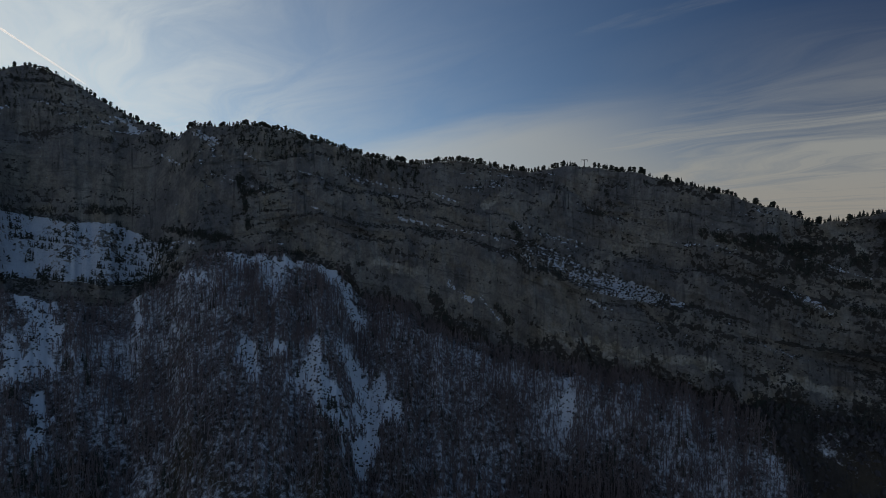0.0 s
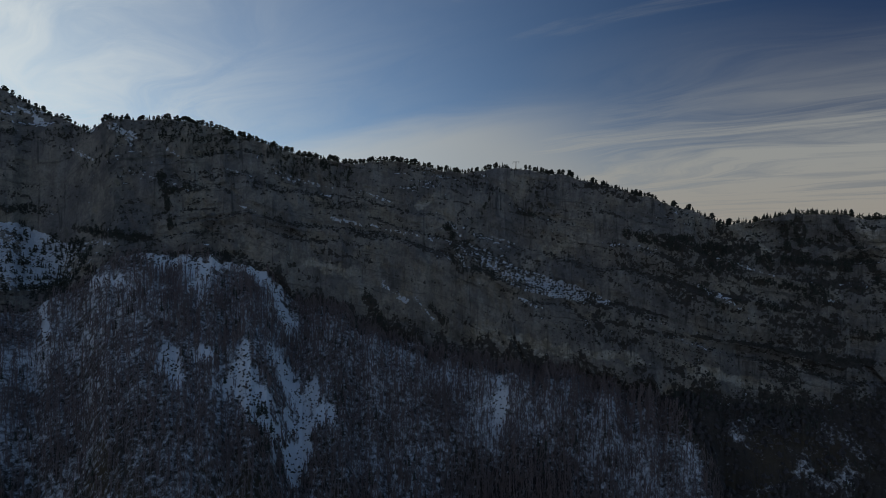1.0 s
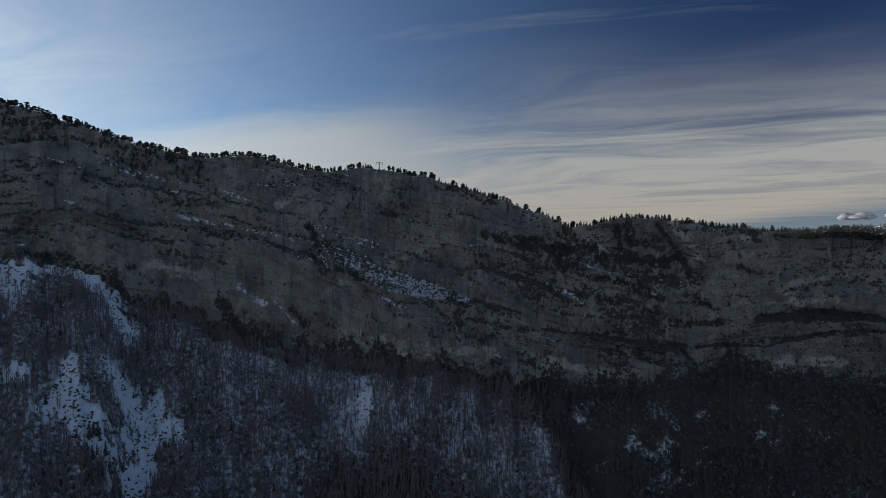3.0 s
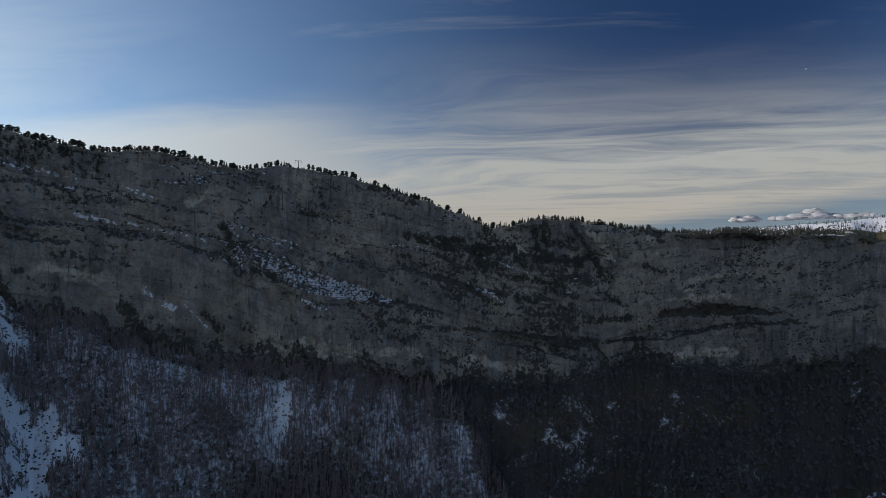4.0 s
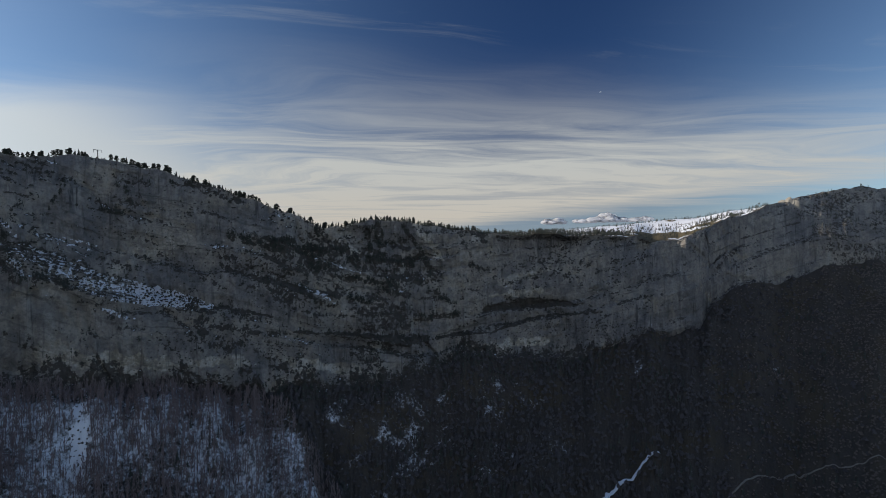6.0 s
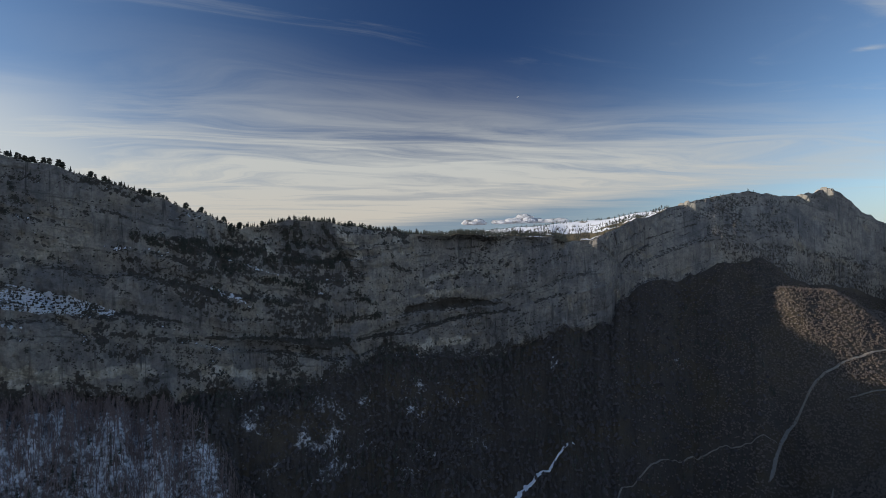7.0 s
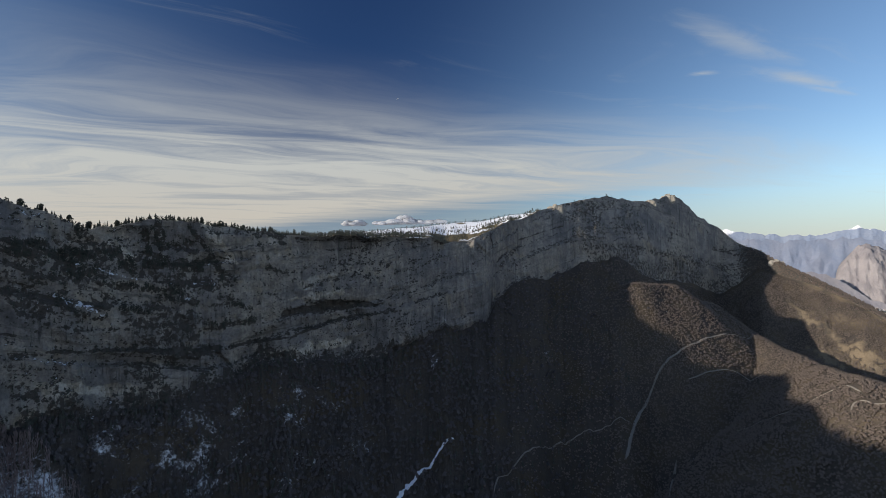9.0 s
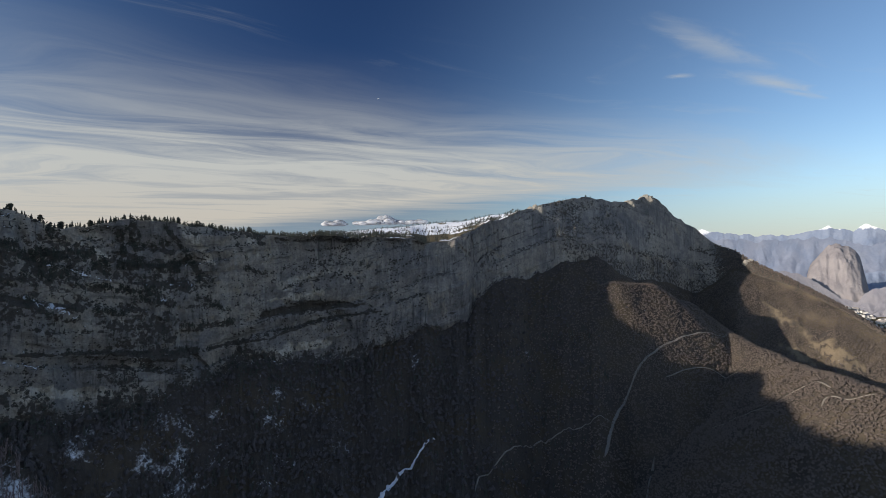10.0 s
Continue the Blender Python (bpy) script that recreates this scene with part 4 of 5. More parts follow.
def shrub(seed):
    rng = np.random.default_rng(seed)
    v, f = [], []
    for i in range(4):
        p = np.array((rng.normal() * 0.25, rng.normal() * 0.25, 0.2 + 0.4 * rng.random()))
        size = 0.3 + 0.25 * rng.random()
        k = len(v)
        v.append(p + np.array((0, 0, size)))
        for j in range(5):
            a = 2 * math.pi * j / 5 + rng.random()
            q = size * (0.7 + 0.6 * rng.random())
            v.append(p + np.array((math.cos(a) * q, math.sin(a) * q, size * rng.normal() * 0.3 - 0.15)))
        for j in range(5):
            f.append((k, k + 1 + j, k + 1 + (j + 1) % 5))
    return np.array(v), np.array(f)


def merged(pair):
    (tv, tf), (v, f) = pair
    return np.concatenate([tv, v]), np.concatenate([tf, f + len(tv)])


def scatter(name, label, category, kinds, places, sizes, mat, seed, stretch=0.25, smooth=False):
    """One mesh of many trees or shrubs, each turned and scaled by chance."""
    rng = np.random.default_rng(seed)
    all_v, all_f, count = [], [], 0
    pick = rng.integers(0, len(kinds), len(places))
    for k, (v, f) in enumerate(kinds):
        at, size = places[pick == k], sizes[pick == k]
        t = rng.random(len(at)) * 2 * math.pi
        c, s = np.cos(t)[:, None], np.sin(t)[:, None]
        girth = (size * (1 + stretch * (rng.random(len(at)) - 0.5)))[:, None]
        x = (v[None, :, 0] * c - v[None, :, 1] * s) * girth
        y = (v[None, :, 0] * s + v[None, :, 1] * c) * girth
        z = v[None, :, 2] * size[:, None]
        pts = np.stack([x + at[:, 0:1], y + at[:, 1:2], z + at[:, 2:3]], -1).reshape(-1, 3)
        faces = (f[None] + (np.arange(len(at)) * len(v))[:, None, None]).reshape(-1, 3) + count
        count += len(pts)
        all_v.append(pts)
        all_f.append(faces)
    ob = mesh_object(name, np.concatenate(all_v), np.concatenate(all_f), mat, smooth=smooth)
    return tagged(ob, label, category, kind="stuff")


# Forest tracks: bearing and distance of their points, width and surface.
TRACKS = (
    ("forest_track", "pale gravel forest track across the wooded slope", ((97.5, 1390), (96.1, 1335), (94.9, 1309), (93.6, 1271), (92.1, 1225), (90.5, 1178), (89.5, 1142), (88.6, 1102), (87.8, 1056), (87, 994), (86.6, 952), (86.3, 918), (86.1, 890)), 7.0, GRAVEL),
    ("forest_track", "pale gravel forest track lower on the slope", ((105.3, 923), (104.1, 961), (102.4, 973), (101.3, 976), (99.3, 990), (96, 1035)), 4.0, GRAVEL),
    ("forest_track", "short pale track between two forest roads", ((98.2, 1225), (96, 1231), (94.1, 1193), (92, 1144)), 4.5, GRAVEL),
    ("forest_track", "pale track running down the lower slope", ((90.8, 995), (90.2, 934), (90, 864)), 5.0, GRAVEL),
    ("forest_track", "winding pale track on the sunlit spur", ((104.6, 885), (104.9, 907), (106.8, 872), (108.3, 874)), 3.0, GRAVEL),
    ("forest_track", "faint overgrown track at the foot of the slope", ((72.7, 771), (73.1, 806), (77.1, 882), (79.3, 944), (81.3, 960), (83.9, 962), (86.7, 976)), 2.6, GRAVEL),
    ("snowy_track", "snow-covered forest road in the shaded valley", ((68.6, 840), (67.1, 828), (65.3, 808), (63.7, 785), (62.7, 766), (61.2, 738)), 7.0, SNOW),
)
track_xy = []


def track(name, label, points, width, mat):
    b = np.array([p[0] for p in points], float)
    d = np.array([p[1] for p in points], float)
    f = np.linspace(0, len(b) - 1, len(b) * 14)
    x, y = flat(np.interp(f, range(len(b)), b), np.interp(f, range(len(b)), d))
    for _ in range(60):
        x[1:-1], y[1:-1] = (x[:-2] + 2 * x[1:-1] + x[2:]) / 4, (y[:-2] + 2 * y[1:-1] + y[2:]) / 4
    tx, ty = np.gradient(x), np.gradient(y)
    size = np.hypot(tx, ty)
    nx, ny = -ty / size, tx / size
    wide = width * (1 + 0.4 * rough(f * 0.9, f * 0, 401, 4)) / 2 * np.clip(np.minimum(f, f[-1] - f) * 2.5 + 0.15, 0, 1)
    rows = []
    for off, lift in ((-1.0, -0.6), (-0.8, 0.7), (0.0, 0.85), (0.8, 0.7), (1.0, -0.6)):
        qx, qy = x + nx * wide * off, y + ny * wide * off
        bb, dd = np.degrees(np.arctan2(x, y)), np.hypot(x, y)
        rows.append(np.stack([qx, qy, ground_height(bb, dd) + lift], -1))
    pts = np.array(rows)
    ob = mesh_object(name, pts.reshape(-1, 3), grid_faces(5, len(f)), mat)
    tagged(ob, label, "track", kind="structure")
    track_xy.append(np.stack([x, y], -1))


for row in TRACKS:
    track(*row)
track_all = np.concatenate(track_xy)


def woods(count, b0, b1, d0, d1, seed, keep):
    """Places on the slope between two bearings; d0 and d1 are parts of the way to the cliff's foot."""
    rng = np.random.default_rng(seed)
    b = b0 + (b1 - b0) * rng.random(count)
    u = np.sqrt(d0 ** 2 + (d1 ** 2 - d0 ** 2) * rng.random(count))
    d = u * foot_d(b)
    x, y = flat(b, d)
    ok = keep(b, d, x, y, rng.random(count))
    for i in range(0, len(track_all), 3):
        ok &= np.hypot(x - track_all[i, 0], y - track_all[i, 1]) > 4.0
    b, d, x, y = b[ok], d[ok], x[ok], y[ok]
    return np.stack([x, y, ground_height(b, d) - 0.2], -1), rng.random(len(b)), b


BARE = [bare_tree(k, 5, 2, 0.6) for k in range(6)]
BROAD = [bare_tree(20 + k, 5, 2) for k in range(4)]
CANOPY = [twiggy_crown(30 + k) for k in range(6)]
SMALL_SPRUCE = [merged(conifer(40 + k, 5, 4, 0.2)) for k in range(4)]
SMALL_PINE = [merged(pine(50 + k, 6)) for k in range(4)]
SHRUBS = [shrub(60 + k) for k in range(4)]

at, r, _ = woods(22500, -44, 36, 0.60, 1.0, 501,
                 lambda b, d, x, y, r: (b < spur_edge(foot_d(b) - d) + 0.4) & (chute_snow(b, d) < 0.34 + 0.72 * r) & (r < 0.75 + 0.35 * rough(x / 50, y / 50, 503, 3)))
scatter("bare_wood", "leafless grey beech wood on the snowy slope", "woodland", BARE, at, 11 + 9 * r, TWIGS, 505)
at, r, _ = woods(30000, -44, 36, 0.62, 1.0, 507, lambda b, d, x, y, r: (chute_snow(b, d) > 0.4) & (r < 0.55 + 0.6 * rough(x / 20, y / 20, 508, 3)))
scatter("chute_shrubs", "small dark shrubs dotted over the snow chutes", "shrubs", SHRUBS, at, 1.1 + 1.9 * r, SCRUB, 509)
at, r, _ = woods(1500, -44, 36, 0.60, 0.995, 511, lambda b, d, x, y, r: (rough(x / 55, y / 55, 513, 3) > 0.42) & (chute_snow(b, d) < 0.4))
scatter("slope_conifers", "dark conifers scattered among the bare wood", "conifers", SMALL_SPRUCE, at, 8 + 8 * r, NEEDLES, 515)
# Clumps of tall conifers: bearing, distance and number.
CLUMPS = ((-11.4, 633, 14), (-12.3, 645, 8), (-14.5, 853, 9), (-14.5, 811, 9), (-33, 846, 10), (-34.3, 863, 8), (-37.8, 713, 14), (-35.5, 708, 14), (-32.2, 698, 14), (-26.8, 651, 10),
          (-18.9, 740, 4), (-15.1, 732, 5), (-38.5, 821, 8), (-23.3, 839, 6), (0.7, 711, 8), (23.6, 720, 10), (17.1, 710, 9), (-4, 723, 6))
rng = np.random.default_rng(516)
at, r = [], []
for b0, d0, count in CLUMPS:
    bb, dd = b0 + 0.55 * rng.normal(size=count), d0 + 14 * rng.normal(size=count)
    x, y = flat(bb, dd)
    at.append(np.stack([x, y, ground_height(bb, dd) - 0.3], -1))
    r.append(rng.random(count))
scatter("conifer_clumps", "clumps of tall dark spruces on the snowy slope", "conifers", SMALL_SPRUCE, np.concatenate(at), 11 + 9 * np.concatenate(r), NEEDLES, 517, 0.5)
# Leafless wood of the bowl, its twigs coloured darker for the shade there.
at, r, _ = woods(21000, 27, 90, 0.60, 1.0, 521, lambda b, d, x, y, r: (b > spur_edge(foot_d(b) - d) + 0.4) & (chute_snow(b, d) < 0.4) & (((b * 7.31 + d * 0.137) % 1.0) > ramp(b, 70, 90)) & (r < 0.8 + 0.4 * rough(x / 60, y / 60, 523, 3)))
scatter("valley_wood", "leafless wood in the valley bowl, shade put into its dark brown twigs", "woodland", BROAD + CANOPY[:2], at, 5 + 4 * r, SHADED_TWIGS, 525)
at, r, _ = woods(1700, 30, 90, 0.62, 1.0, 531, lambda b, d, x, y, r: (b > spur_edge(foot_d(b) - d)) & (rough(x / 70, y / 70, 533, 3) > 0.2))
scatter("valley_conifers", "dark conifers below the cliff foot", "conifers", SMALL_SPRUCE, at, 8 + 7 * r, NEEDLES, 535)
at, r, _ = woods(2000, -9, 72, 0.962, 1.0, 536, lambda b, d, x, y, r: r < 0.45 + 0.9 * rough(x / 38, y / 38, 537, 3))
scatter("foot_conifers", "dark line of conifers along the cliff foot", "conifers", SMALL_SPRUCE + SMALL_PINE, at, 4 + 5.5 * r, NEEDLES, 538)
at, r, _ = woods(76000, 70, 111, 0.34, 0.99, 541, lambda b, d, x, y, r: ((b * 3.77 + d * 0.211) % 1.0 < 0.35 + 0.65 * ramp(b, 84, 92)) & (((b * 7.31 + d * 0.137) % 1.0) < ramp(b, 70, 90)) & (r > 0.15 * ramp(b, 101, 104) * ramp(d, 1300, 1450)) & (chute_snow(b, d, GULLIES) < 0.3 + 0.6 * r))
scatter("russet_wood", "russet leafless wood on the spur, half in sunlight", "woodland", CANOPY, at, 2.7 + 2.2 * r, RUSSET, 545, 0.6, True)


def on_sheet(pts, mask, count, seed):
    rng = np.random.default_rng(seed)
    ids = np.flatnonzero(mask.ravel())
    ids = rng.choice(ids, min(count, len(ids)), replace=False)
    return pts.reshape(-1, 3)[ids] + rng.normal(size=(len(ids), 3)) * (0.8, 0.8, 0.0), rng.random(len(ids))


seen = (B2 > -44) & (B2 < 96)
at, r = on_sheet(cliff_pts, seen & (B2 < 68) & (lean > 0.33) & (c_plants_shade > 0.25) & (c_snow < 0.75), 4600, 551)
scatter("ledge_shrubs", "dark shrubs rooted on the cliff ledges", "shrubs", SHRUBS, at - (0, 0, 0.5), 2.0 + 2.6 * r, SCRUB, 553)
at, r = on_sheet(cliff_pts, seen & (c_plants_shade > 0.36) & (bushy > 0.15), 2900, 555)
scatter("ledge_conifers", "small dark conifers growing on the cliff ledges", "conifers", SMALL_SPRUCE + SMALL_PINE, at - (0, 0, 0.5), 3.5 + 5 * r, NEEDLES, 557)
at, r = on_sheet(cliff_pts, seen & (B2 < 70) & (c_wood > 0.4) & (rough(A2 / 9, c_high / 9, 557, 2) > -0.1), 2300, 558)
scatter("gully_wood", "dark conifers crowding the steep cliff gullies", "conifers", SMALL_SPRUCE + SMALL_PINE, at - (0, 0, 0.6), 4 + 5.5 * r, NEEDLES, 559)
at, r = on_sheet(cliff_pts, (on_shelf > 0.5) & (B2 < -26) & (rough(A2 / 30, c_dist / 30, 561, 3) > 0.02), 820, 563)
scatter("shelf_conifers", "dark conifers standing in the snow of the high shelf", "conifers", SMALL_PINE + SMALL_SPRUCE, at - (0, 0, 0.4), 6 + 8 * r, NEEDLES, 565)
at, r = on_sheet(cliff_pts, (on_shelf > 0.4) & (B2 > 4) & (B2 < 32), 700, 566)
scatter("shelf_shrubs", "small dark shrubs poking through the snowy ledge", "shrubs", SHRUBS, at - (0, 0, 0.3), 1.4 + 2.4 * r, SCRUB, 567)
at, r = on_sheet(cliff_pts, (B2 > 14) & (B2 < 66) & (c_snow < 0.3) & (rough(A2 / 40, c_high / 30, 568, 3) > -0.05), 2600, 569)
scatter("wall_shrubs", "small dark shrubs dotted over the limestone wall", "shrubs", SHRUBS, at - (0, 0, 0.4), 1.2 + 1.7 * r, SCRUB, 570)
upper = np.broadcast_to(np.arange(len(c_dist))[:, None] > 100, c_dist.shape)
at, r = on_sheet(cliff_pts, seen & upper & (B2 < 6) & (rough(A2 / 50, c_high / 25, 571, 3) > 0.0), 800, 573)
scatter("upper_pines", "dark pines on the steep ground below the rim", "conifers", SMALL_PINE, at - (0, 0, 0.4), 5 + 5 * r, PINE_NEEDLES, 575)
at, r = on_sheet(cliff_pts, (B2 > 96.5) & (B2 < 111), 1500, 576)
scatter("crest_wood", "russet leafless wood along the descending crest", "woodland", CANOPY, at - (0, 0, 0.5), 4 + 3 * r, RUSSET, 577, 0.6, True)
flat_part = np.broadcast_to((steps > 0.02)[:, None], p_dist.shape)
strip = np.broadcast_to(steps[:, None], p_dist.shape) + 0.07 * rough(px / 120, py / 120, 581, 3)
dense = (strip < 0.40) | ((strip > 0.52) & (strip < 0.60)) | ((strip > 0.78) & (rough(px / 40, py / 40, 582, 3) > -0.1))
at, r = on_sheet(np.stack([px, py, p_high], -1), flat_part & (p_bear > 44) & (p_bear < 78) & (p_dist < back_d(p_bear) * 1.01) & dense, 2300, 583)
scatter("plateau_conifers", "rows of dark spruces on the snowy plateau", "conifers", SMALL_SPRUCE + SMALL_PINE[:1], at + np.random.default_rng(584).normal(size=at.shape) * (7, 7, 0) - (0, 0, 0.5), 4 + 5 * r, NEEDLES, 585, 0.8)
near_rim = np.broadcast_to((steps > 0.005)[:, None] & (steps < 0.2)[:, None], p_dist.shape)
at, r = on_sheet(np.stack([px, py, p_high], -1), near_rim & (p_bear > -44) & (p_bear < 66), 1500, 587)
scatter("rim_wood", "dark conifer wood behind the cliff rim", "conifers", SMALL_SPRUCE + SMALL_PINE, at - (0, 0, 0.3), 6 + 6 * r, NEEDLES, 589)


# ---- single trees along the rim ----
def tree_thing(name, maker, seed, crown_mat, label):
    """A tree one metre tall, to be copied at its true size."""
    (tv, tf), (v, f) = maker(seed)
    base = new(name)
    mesh_object("trunk", tv, tf, BARK, base, False)
    mesh_object("crown", v, f, crown_mat, base, False)
    return tagged(base, label, "tree", "trees along the cliff rim")


SPRUCE_WORDS = "dark green spruce standing on the cliff rim"
PINE_WORDS = "dark round-crowned mountain pine on the cliff rim"
models = [("spruce", lambda s: conifer(s), NEEDLES, SPRUCE_WORDS), ("pine", lambda s: pine(s), PINE_NEEDLES, PINE_WORDS)]
originals = {kind: [tree_thing(kind + "_tree", maker, 700 + 10 * k + j, mat, words) for j in range(5)]
             for k, (kind, maker, mat, words) in enumerate(models)}
rng = np.random.default_rng(77)
made = {"spruce": 0, "pine": 0}
for i in range(420):
    b = -40 + 106 * (i + rng.random() * 0.9) / 420
    kind = "pine" if rng.random() < np.interp(b, [-30, 0, 20, 36, 50], [0.75, 0.8, 0.7, 0.2, 0.1]) else "spruce"
    if made[kind] >= 290 or rng.random() > np.interp(b, [-40, -20, 18, 24, 33, 36, 60, 66], [0.7, 1, 0.95, 0.7, 0.6, 1, 0.9, 0.5]):
        continue
    if abs(b - 14.6) < 0.75:
        continue
    d = float(np.interp(b, bearings, c_dist[-1])) + rng.random() * 7 - 0.5
    z = float(np.interp(b, bearings, c_high[-1])) - 0.3
    tall = (6.0 + 5.2 * rng.random()) if kind == "pine" else (5.0 + 6.5 * rng.random() ** 1.4)
    wide = tall * (1.1 + 0.6 * rng.random())
    m = Matrix.Translation(bearing(b, d, z)) @ pose(0, 0, 0, 0, 0, rng.random() * 360)
    model = originals[kind][int(rng.integers(0, 5))]
    if made[kind] < 5:
        model = originals[kind][made[kind]]
        model.matrix_world = m @ Matrix.Diagonal((wide, wide, tall, 1))
    else:
        tree = copy_thing(model, m)
        tree.scale = (wide, wide, tall)
    made[kind] += 1


# ---- the pylon on the rim ----
def box(bm, size, at, turn=None):
    m = Matrix.Translation(at) @ (turn or Matrix()) @ Matrix.Diagonal((*size, 1))
    bmesh.ops.create_cube(bm, size=1.0, matrix=m)


def part(name, bm, mat, parent, label=""):
    data = bpy.data.meshes.new(name)
    bm.to_mesh(data)
    bm.free()
    data.materials.append(mat)
    ob = new(name, data)
    ob.parent = parent
    return tagged(ob, label)


def lift_pylon(b):
    d = float(np.interp(b, bearings, c_dist[-1])) + 3
    z = float(np.interp(b, bearings, c_high[-1])) - 0.2
    base = new("lift_pylon")
    base.matrix_world = Matrix.Translation(bearing(b, d, z)) @ pose(0, 0, 0, 0, 0, -b)
    bm = bmesh.new()
    bmesh.ops.create_cone(bm, cap_ends=True, segments=12, radius1=0.9, radius2=0.6, depth=13.5, matrix=Matrix.Translation((0, 0, 6.5)))
    part("mast", bm, STEEL, base)
    bm = bmesh.new()
    box(bm, (11.0, 0.6, 0.7), (0, 0, 13.2))
    box(bm, (3.2, 0.5, 0.5), (0, 0, 11.6))
    part("crossarm", bm, STEEL, base)
    for side in (-1, 1):
        bm = bmesh.new()
        box(bm, (0.5, 0.5, 3.6), (5.3 * side, 0, 11.2))
        box(bm, (0.6, 3.4, 0.5), (5.3 * side, 0, 9.4))
        part("sheave_arm", bm, STEEL, base)
    bm = bmesh.new()
    box(bm, (0.5, 0.12, 12.5), (0.0, -0.95, 6.5))
    part("ladder", bm, STEEL, base)
    bm = bmesh.new()
    box(bm, (2.6, 2.6, 1.4), (0, 0, 0.2))
    part("footing", bm, ROCK, base, "concrete footing")
    tagged(base, "steel lift pylon with hanging arms on the rim", "pylon")


lift_pylon(14.6)


def outcrop(b, size, words):
    """A pale crag bedded in the crest: split, angular blocks that lean on one another."""
    rng = np.random.default_rng(int(b * 10))
    base = new("rock_outcrop")
    d, z = float(np.interp(b, bearings, c_dist[-1])), float(np.interp(b, bearings, c_high[-1]))
    base.matrix_world = Matrix.Translation(bearing(b, d - 3, z + 0.2 * size)) @ pose(0, 0, 0, 0, 0, -b)
    for i in range(9):
        bm = bmesh.new()
        bmesh.ops.create_icosphere(bm, subdivisions=2, radius=1.0)
        wide = size * (0.3 + 0.45 * rng.random())
        tall = 0.9 + 0.9 * rng.random()
        for v in bm.verts:
            p = v.co * (1 + 0.55 * noise.noise(v.co * 1.3 + Vector((i * 3.1, 0, b))) + 0.25 * noise.noise(v.co * 3.5 + Vector((0, i, 0))))
            v.co = Vector((p.x * wide, p.y * wide * 0.5, p.z * wide * tall))
        off = (i - 4) * size * 0.24
        bmesh.ops.translate(bm, verts=bm.verts, vec=(off, -2 + 3 * rng.random(), -0.75 * wide * tall - 0.35 * abs(off) - 2 * rng.random()))
        part("boulder", bm, ROCK, base)
    tagged(base, words, "rock outcrop")


outcrop(90.5, 15, "sunlit pale summit crag of the far peak")
outcrop(88.8, 13, "sunlit pale crag beside the far summit")
outcrop(79.6, 15, "sunlit ochre crag on the cliff rim")
outcrop(99.4, 15, "sunlit pale limestone outcrop on the descending crest")


# ---- sky things ----
def contrail():
    v, f = [], []
    a, b = bearing(-42.5, 4650, 1620), bearing(-33.4, 4650, 1180)
    side = Vector((0.55, 0, 0.83))
    for i in range(61):
        p = a.lerp(b, i / 60)
        w = (7.0 + 1.5 * math.sin(i * 1.7) + math.sin(i * 0.6)) * (1 - 0.5 * (i / 60) ** 3)
        v += [p - side * w, p + Vector((0, -2.0, 0)), p + side * w]
    for i in range(60):
        for k in range(2):
            f.append((i * 3 + k, i * 3 + k + 1, i * 3 + k + 4, i * 3 + k + 3))
    tagged(mesh_object("contrail", np.array([tuple(p) for p in v]), f, VAPOUR), "thin white aircraft trail in the sky", "contrail", kind="structure")


def low_clouds():
    rng = np.random.default_rng(88)
    groups = ((57.6, 59.6, 196, 22), (60.8, 68.0, 200, 40))
    for b0, b1, base_z, tall in groups:
        v, f = [], []
        for i in range(150):
            w = (i + rng.random()) / 150
            b = b0 + (b1 - b0) * w
            hump = math.sin(math.pi * w) ** 0.6 * (0.6 + 0.5 * math.sin(w * 9 + b0))
            rad = 9 + 15 * rng.random()
            c = np.array(bearing(b, 4720 + rng.normal() * 40, base_z + rad * 0.5 + tall * max(0.05, hump) * rng.random() * 1.3))
            k = len(v)
            for p in range(7):
                th = math.pi * p / 6
                for q2 in range(10):
                    ph = 2 * math.pi * q2 / 10
                    j = 1 + 0.05 * rng.normal()
                    v.append(c + rad * j * np.array((1.6 * math.sin(th) * math.cos(ph), 1.6 * math.sin(th) * math.sin(ph), 0.75 * math.cos(th))))
            for p in range(6):
                for q2 in range(10):
                    f.append((k + p * 10 + q2, k + p * 10 + (q2 + 1) % 10, k + (p + 1) * 10 + (q2 + 1) % 10, k + (p + 1) * 10 + q2))
        tagged(mesh_object("cloud_bank", np.array(v), f, VAPOUR), "low white cumulus bank beyond the plateau", "cloud", "clouds on the horizon", kind="structure")


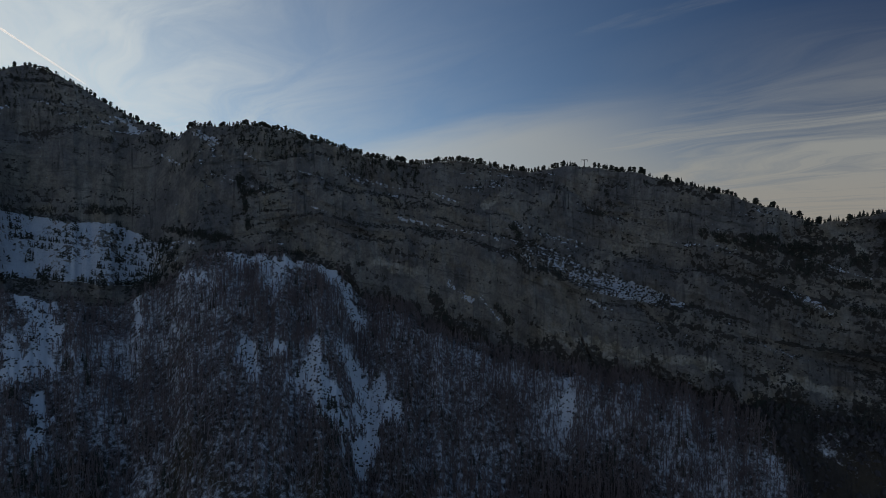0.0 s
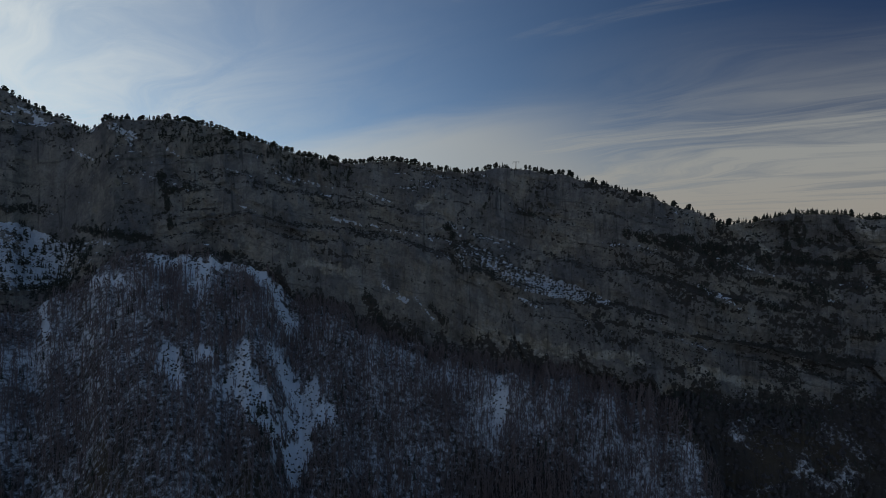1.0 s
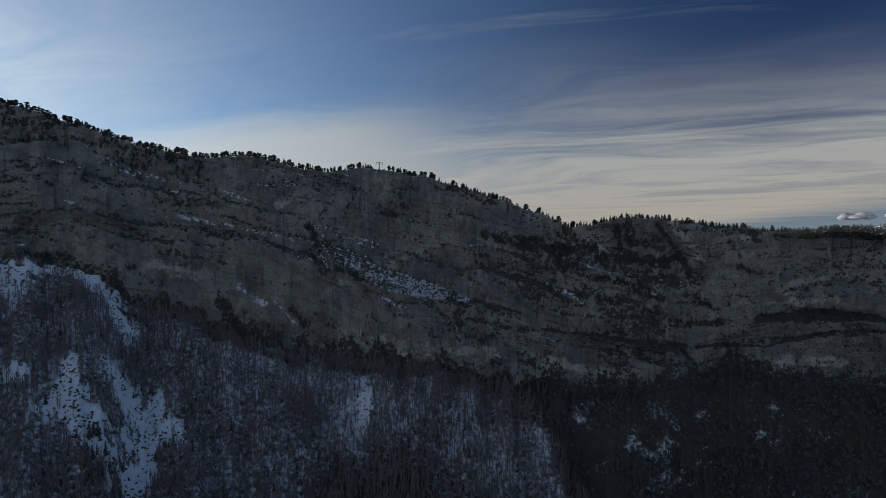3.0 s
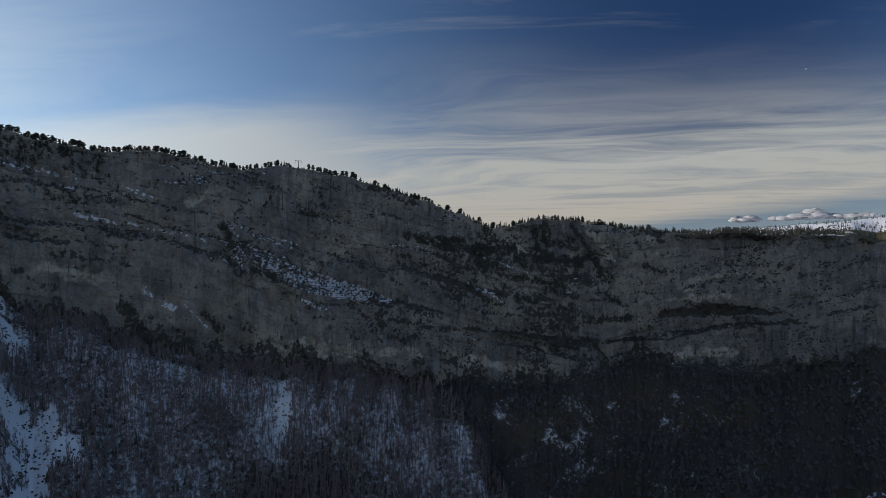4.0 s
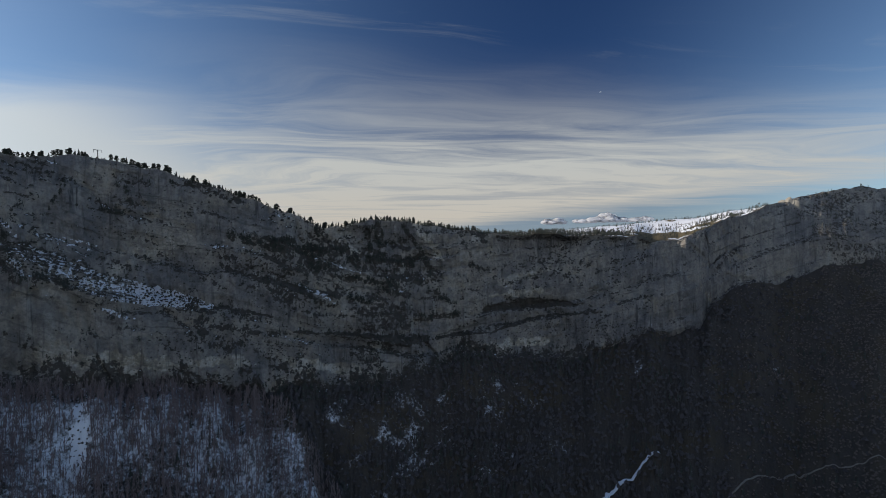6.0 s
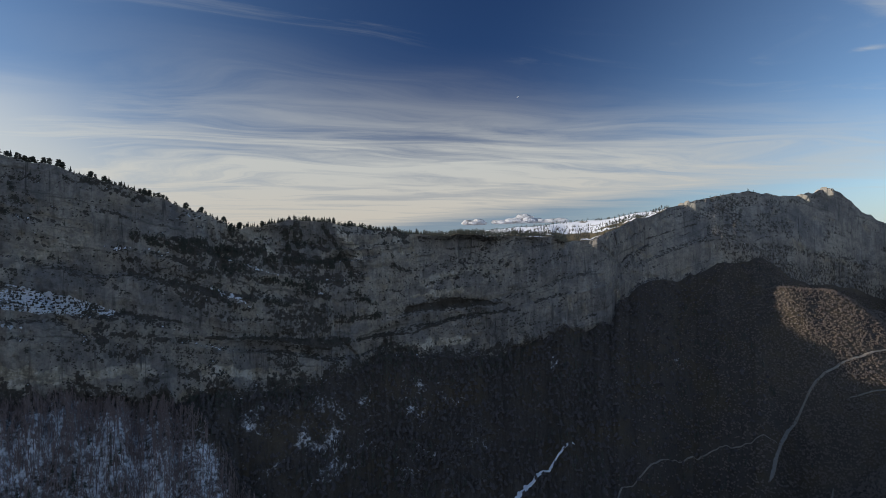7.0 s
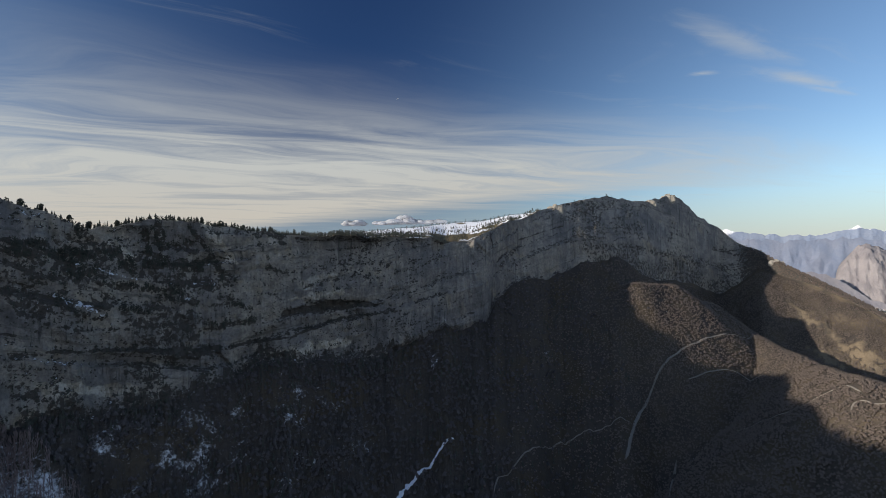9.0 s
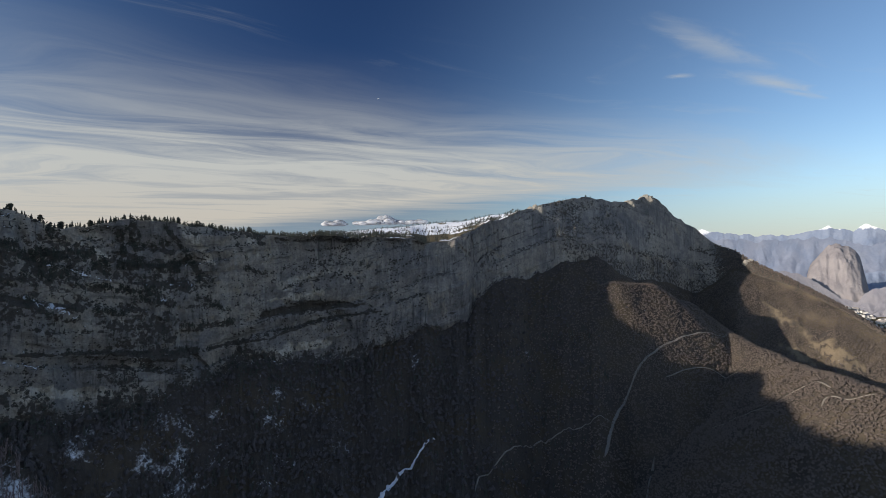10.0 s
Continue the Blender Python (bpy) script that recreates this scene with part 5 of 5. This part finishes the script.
def moon():
    """The sunlit part of a half moon: a thin domed crescent."""
    v, f = [], []
    for i in range(17):
        a = math.pi * (i / 16 - 0.5)
        for k in range(5):
            w = k / 4
            v.append((-17 * math.cos(a) * (1 - 0.75 * w), -3 * math.sin(math.pi * w) * math.cos(a), 17 * math.sin(a)))
    f = [(i * 5 + k, i * 5 + k + 1, (i + 1) * 5 + k + 1, (i + 1) * 5 + k) for i in range(16) for k in range(4)]
    ob = mesh_object("moon", 0.6 * np.array(v), f, VAPOUR)
    ob.matrix_world = Matrix.Translation(bearing(63.4, 4600, 1250)) @ pose(0, 0, 0, 0, 60, -63.4)
    tagged(ob, "small pale half moon in the daytime sky", "moon", kind="structure")


contrail()
low_clouds()
moon()


def house(p, w, l, h, turn, index):
    """A house with pale walls and a pitched roof."""
    base = new("house")
    base.matrix_world = Matrix.Translation(p) @ pose(0, 0, 0, 0, 0, turn)
    v = [(sx2 * w, sy2 * l, z) for z in (-3, h) for sx2, sy2 in ((-1, -1), (1, -1), (1, 1), (-1, 1))]
    v += [(0, -l, h + 0.55 * w), (0, l, h + 0.55 * w), (-0.05, -l, h + 0.55 * w - 0.03), (0.05, l, h + 0.55 * w - 0.03)]
    mesh_object("wall", v, [(0, 1, 5, 4), (1, 2, 6, 5), (2, 3, 7, 6), (3, 0, 4, 7), (4, 5, 8, 10), (6, 7, 9, 11)], PLASTER, base, False)
    e, g, top_z, thick = w + 0.6, l + 0.6, h + 0.55 * w + 0.15, 0.4
    v = [(-e, -g, h - 0.3), (0, -g, top_z), (e, -g, h - 0.3), (-e, g, h - 0.3), (0, g, top_z), (e, g, h - 0.3)]
    v += [(x, y, z + thick) for x, y, z in v]
    mesh_object("roof", v, [(0, 1, 4, 3), (1, 2, 5, 4), (6, 9, 10, 7), (7, 10, 11, 8), (0, 3, 9, 6), (2, 8, 11, 5), (0, 6, 7, 1), (1, 7, 8, 2),
                            (3, 4, 10, 9), (4, 5, 11, 10)], ROOFS, base, False)
    tagged(base, ("large pale hall" if w > 9 else "small pale house") + " with a pitched roof in the valley town", "house", "houses of the valley town")


rng = np.random.default_rng(99)
for i in range(170):
    b, d = 106.3 + 4.2 * rng.random(), 3250 + 600 * rng.random()
    w = 5 + 6 * rng.random() ** 2
    x, y = flat(b, d)
    k = int(np.searchsorted(bearings, b))
    ground_z = float(np.interp(d, p_dist[:, k], p_high[:, k]))
    house(Vector((x, y, ground_z)), w, w * (1.2 + rng.random()), 5 + 6 * rng.random(), rng.random() * 180, i)
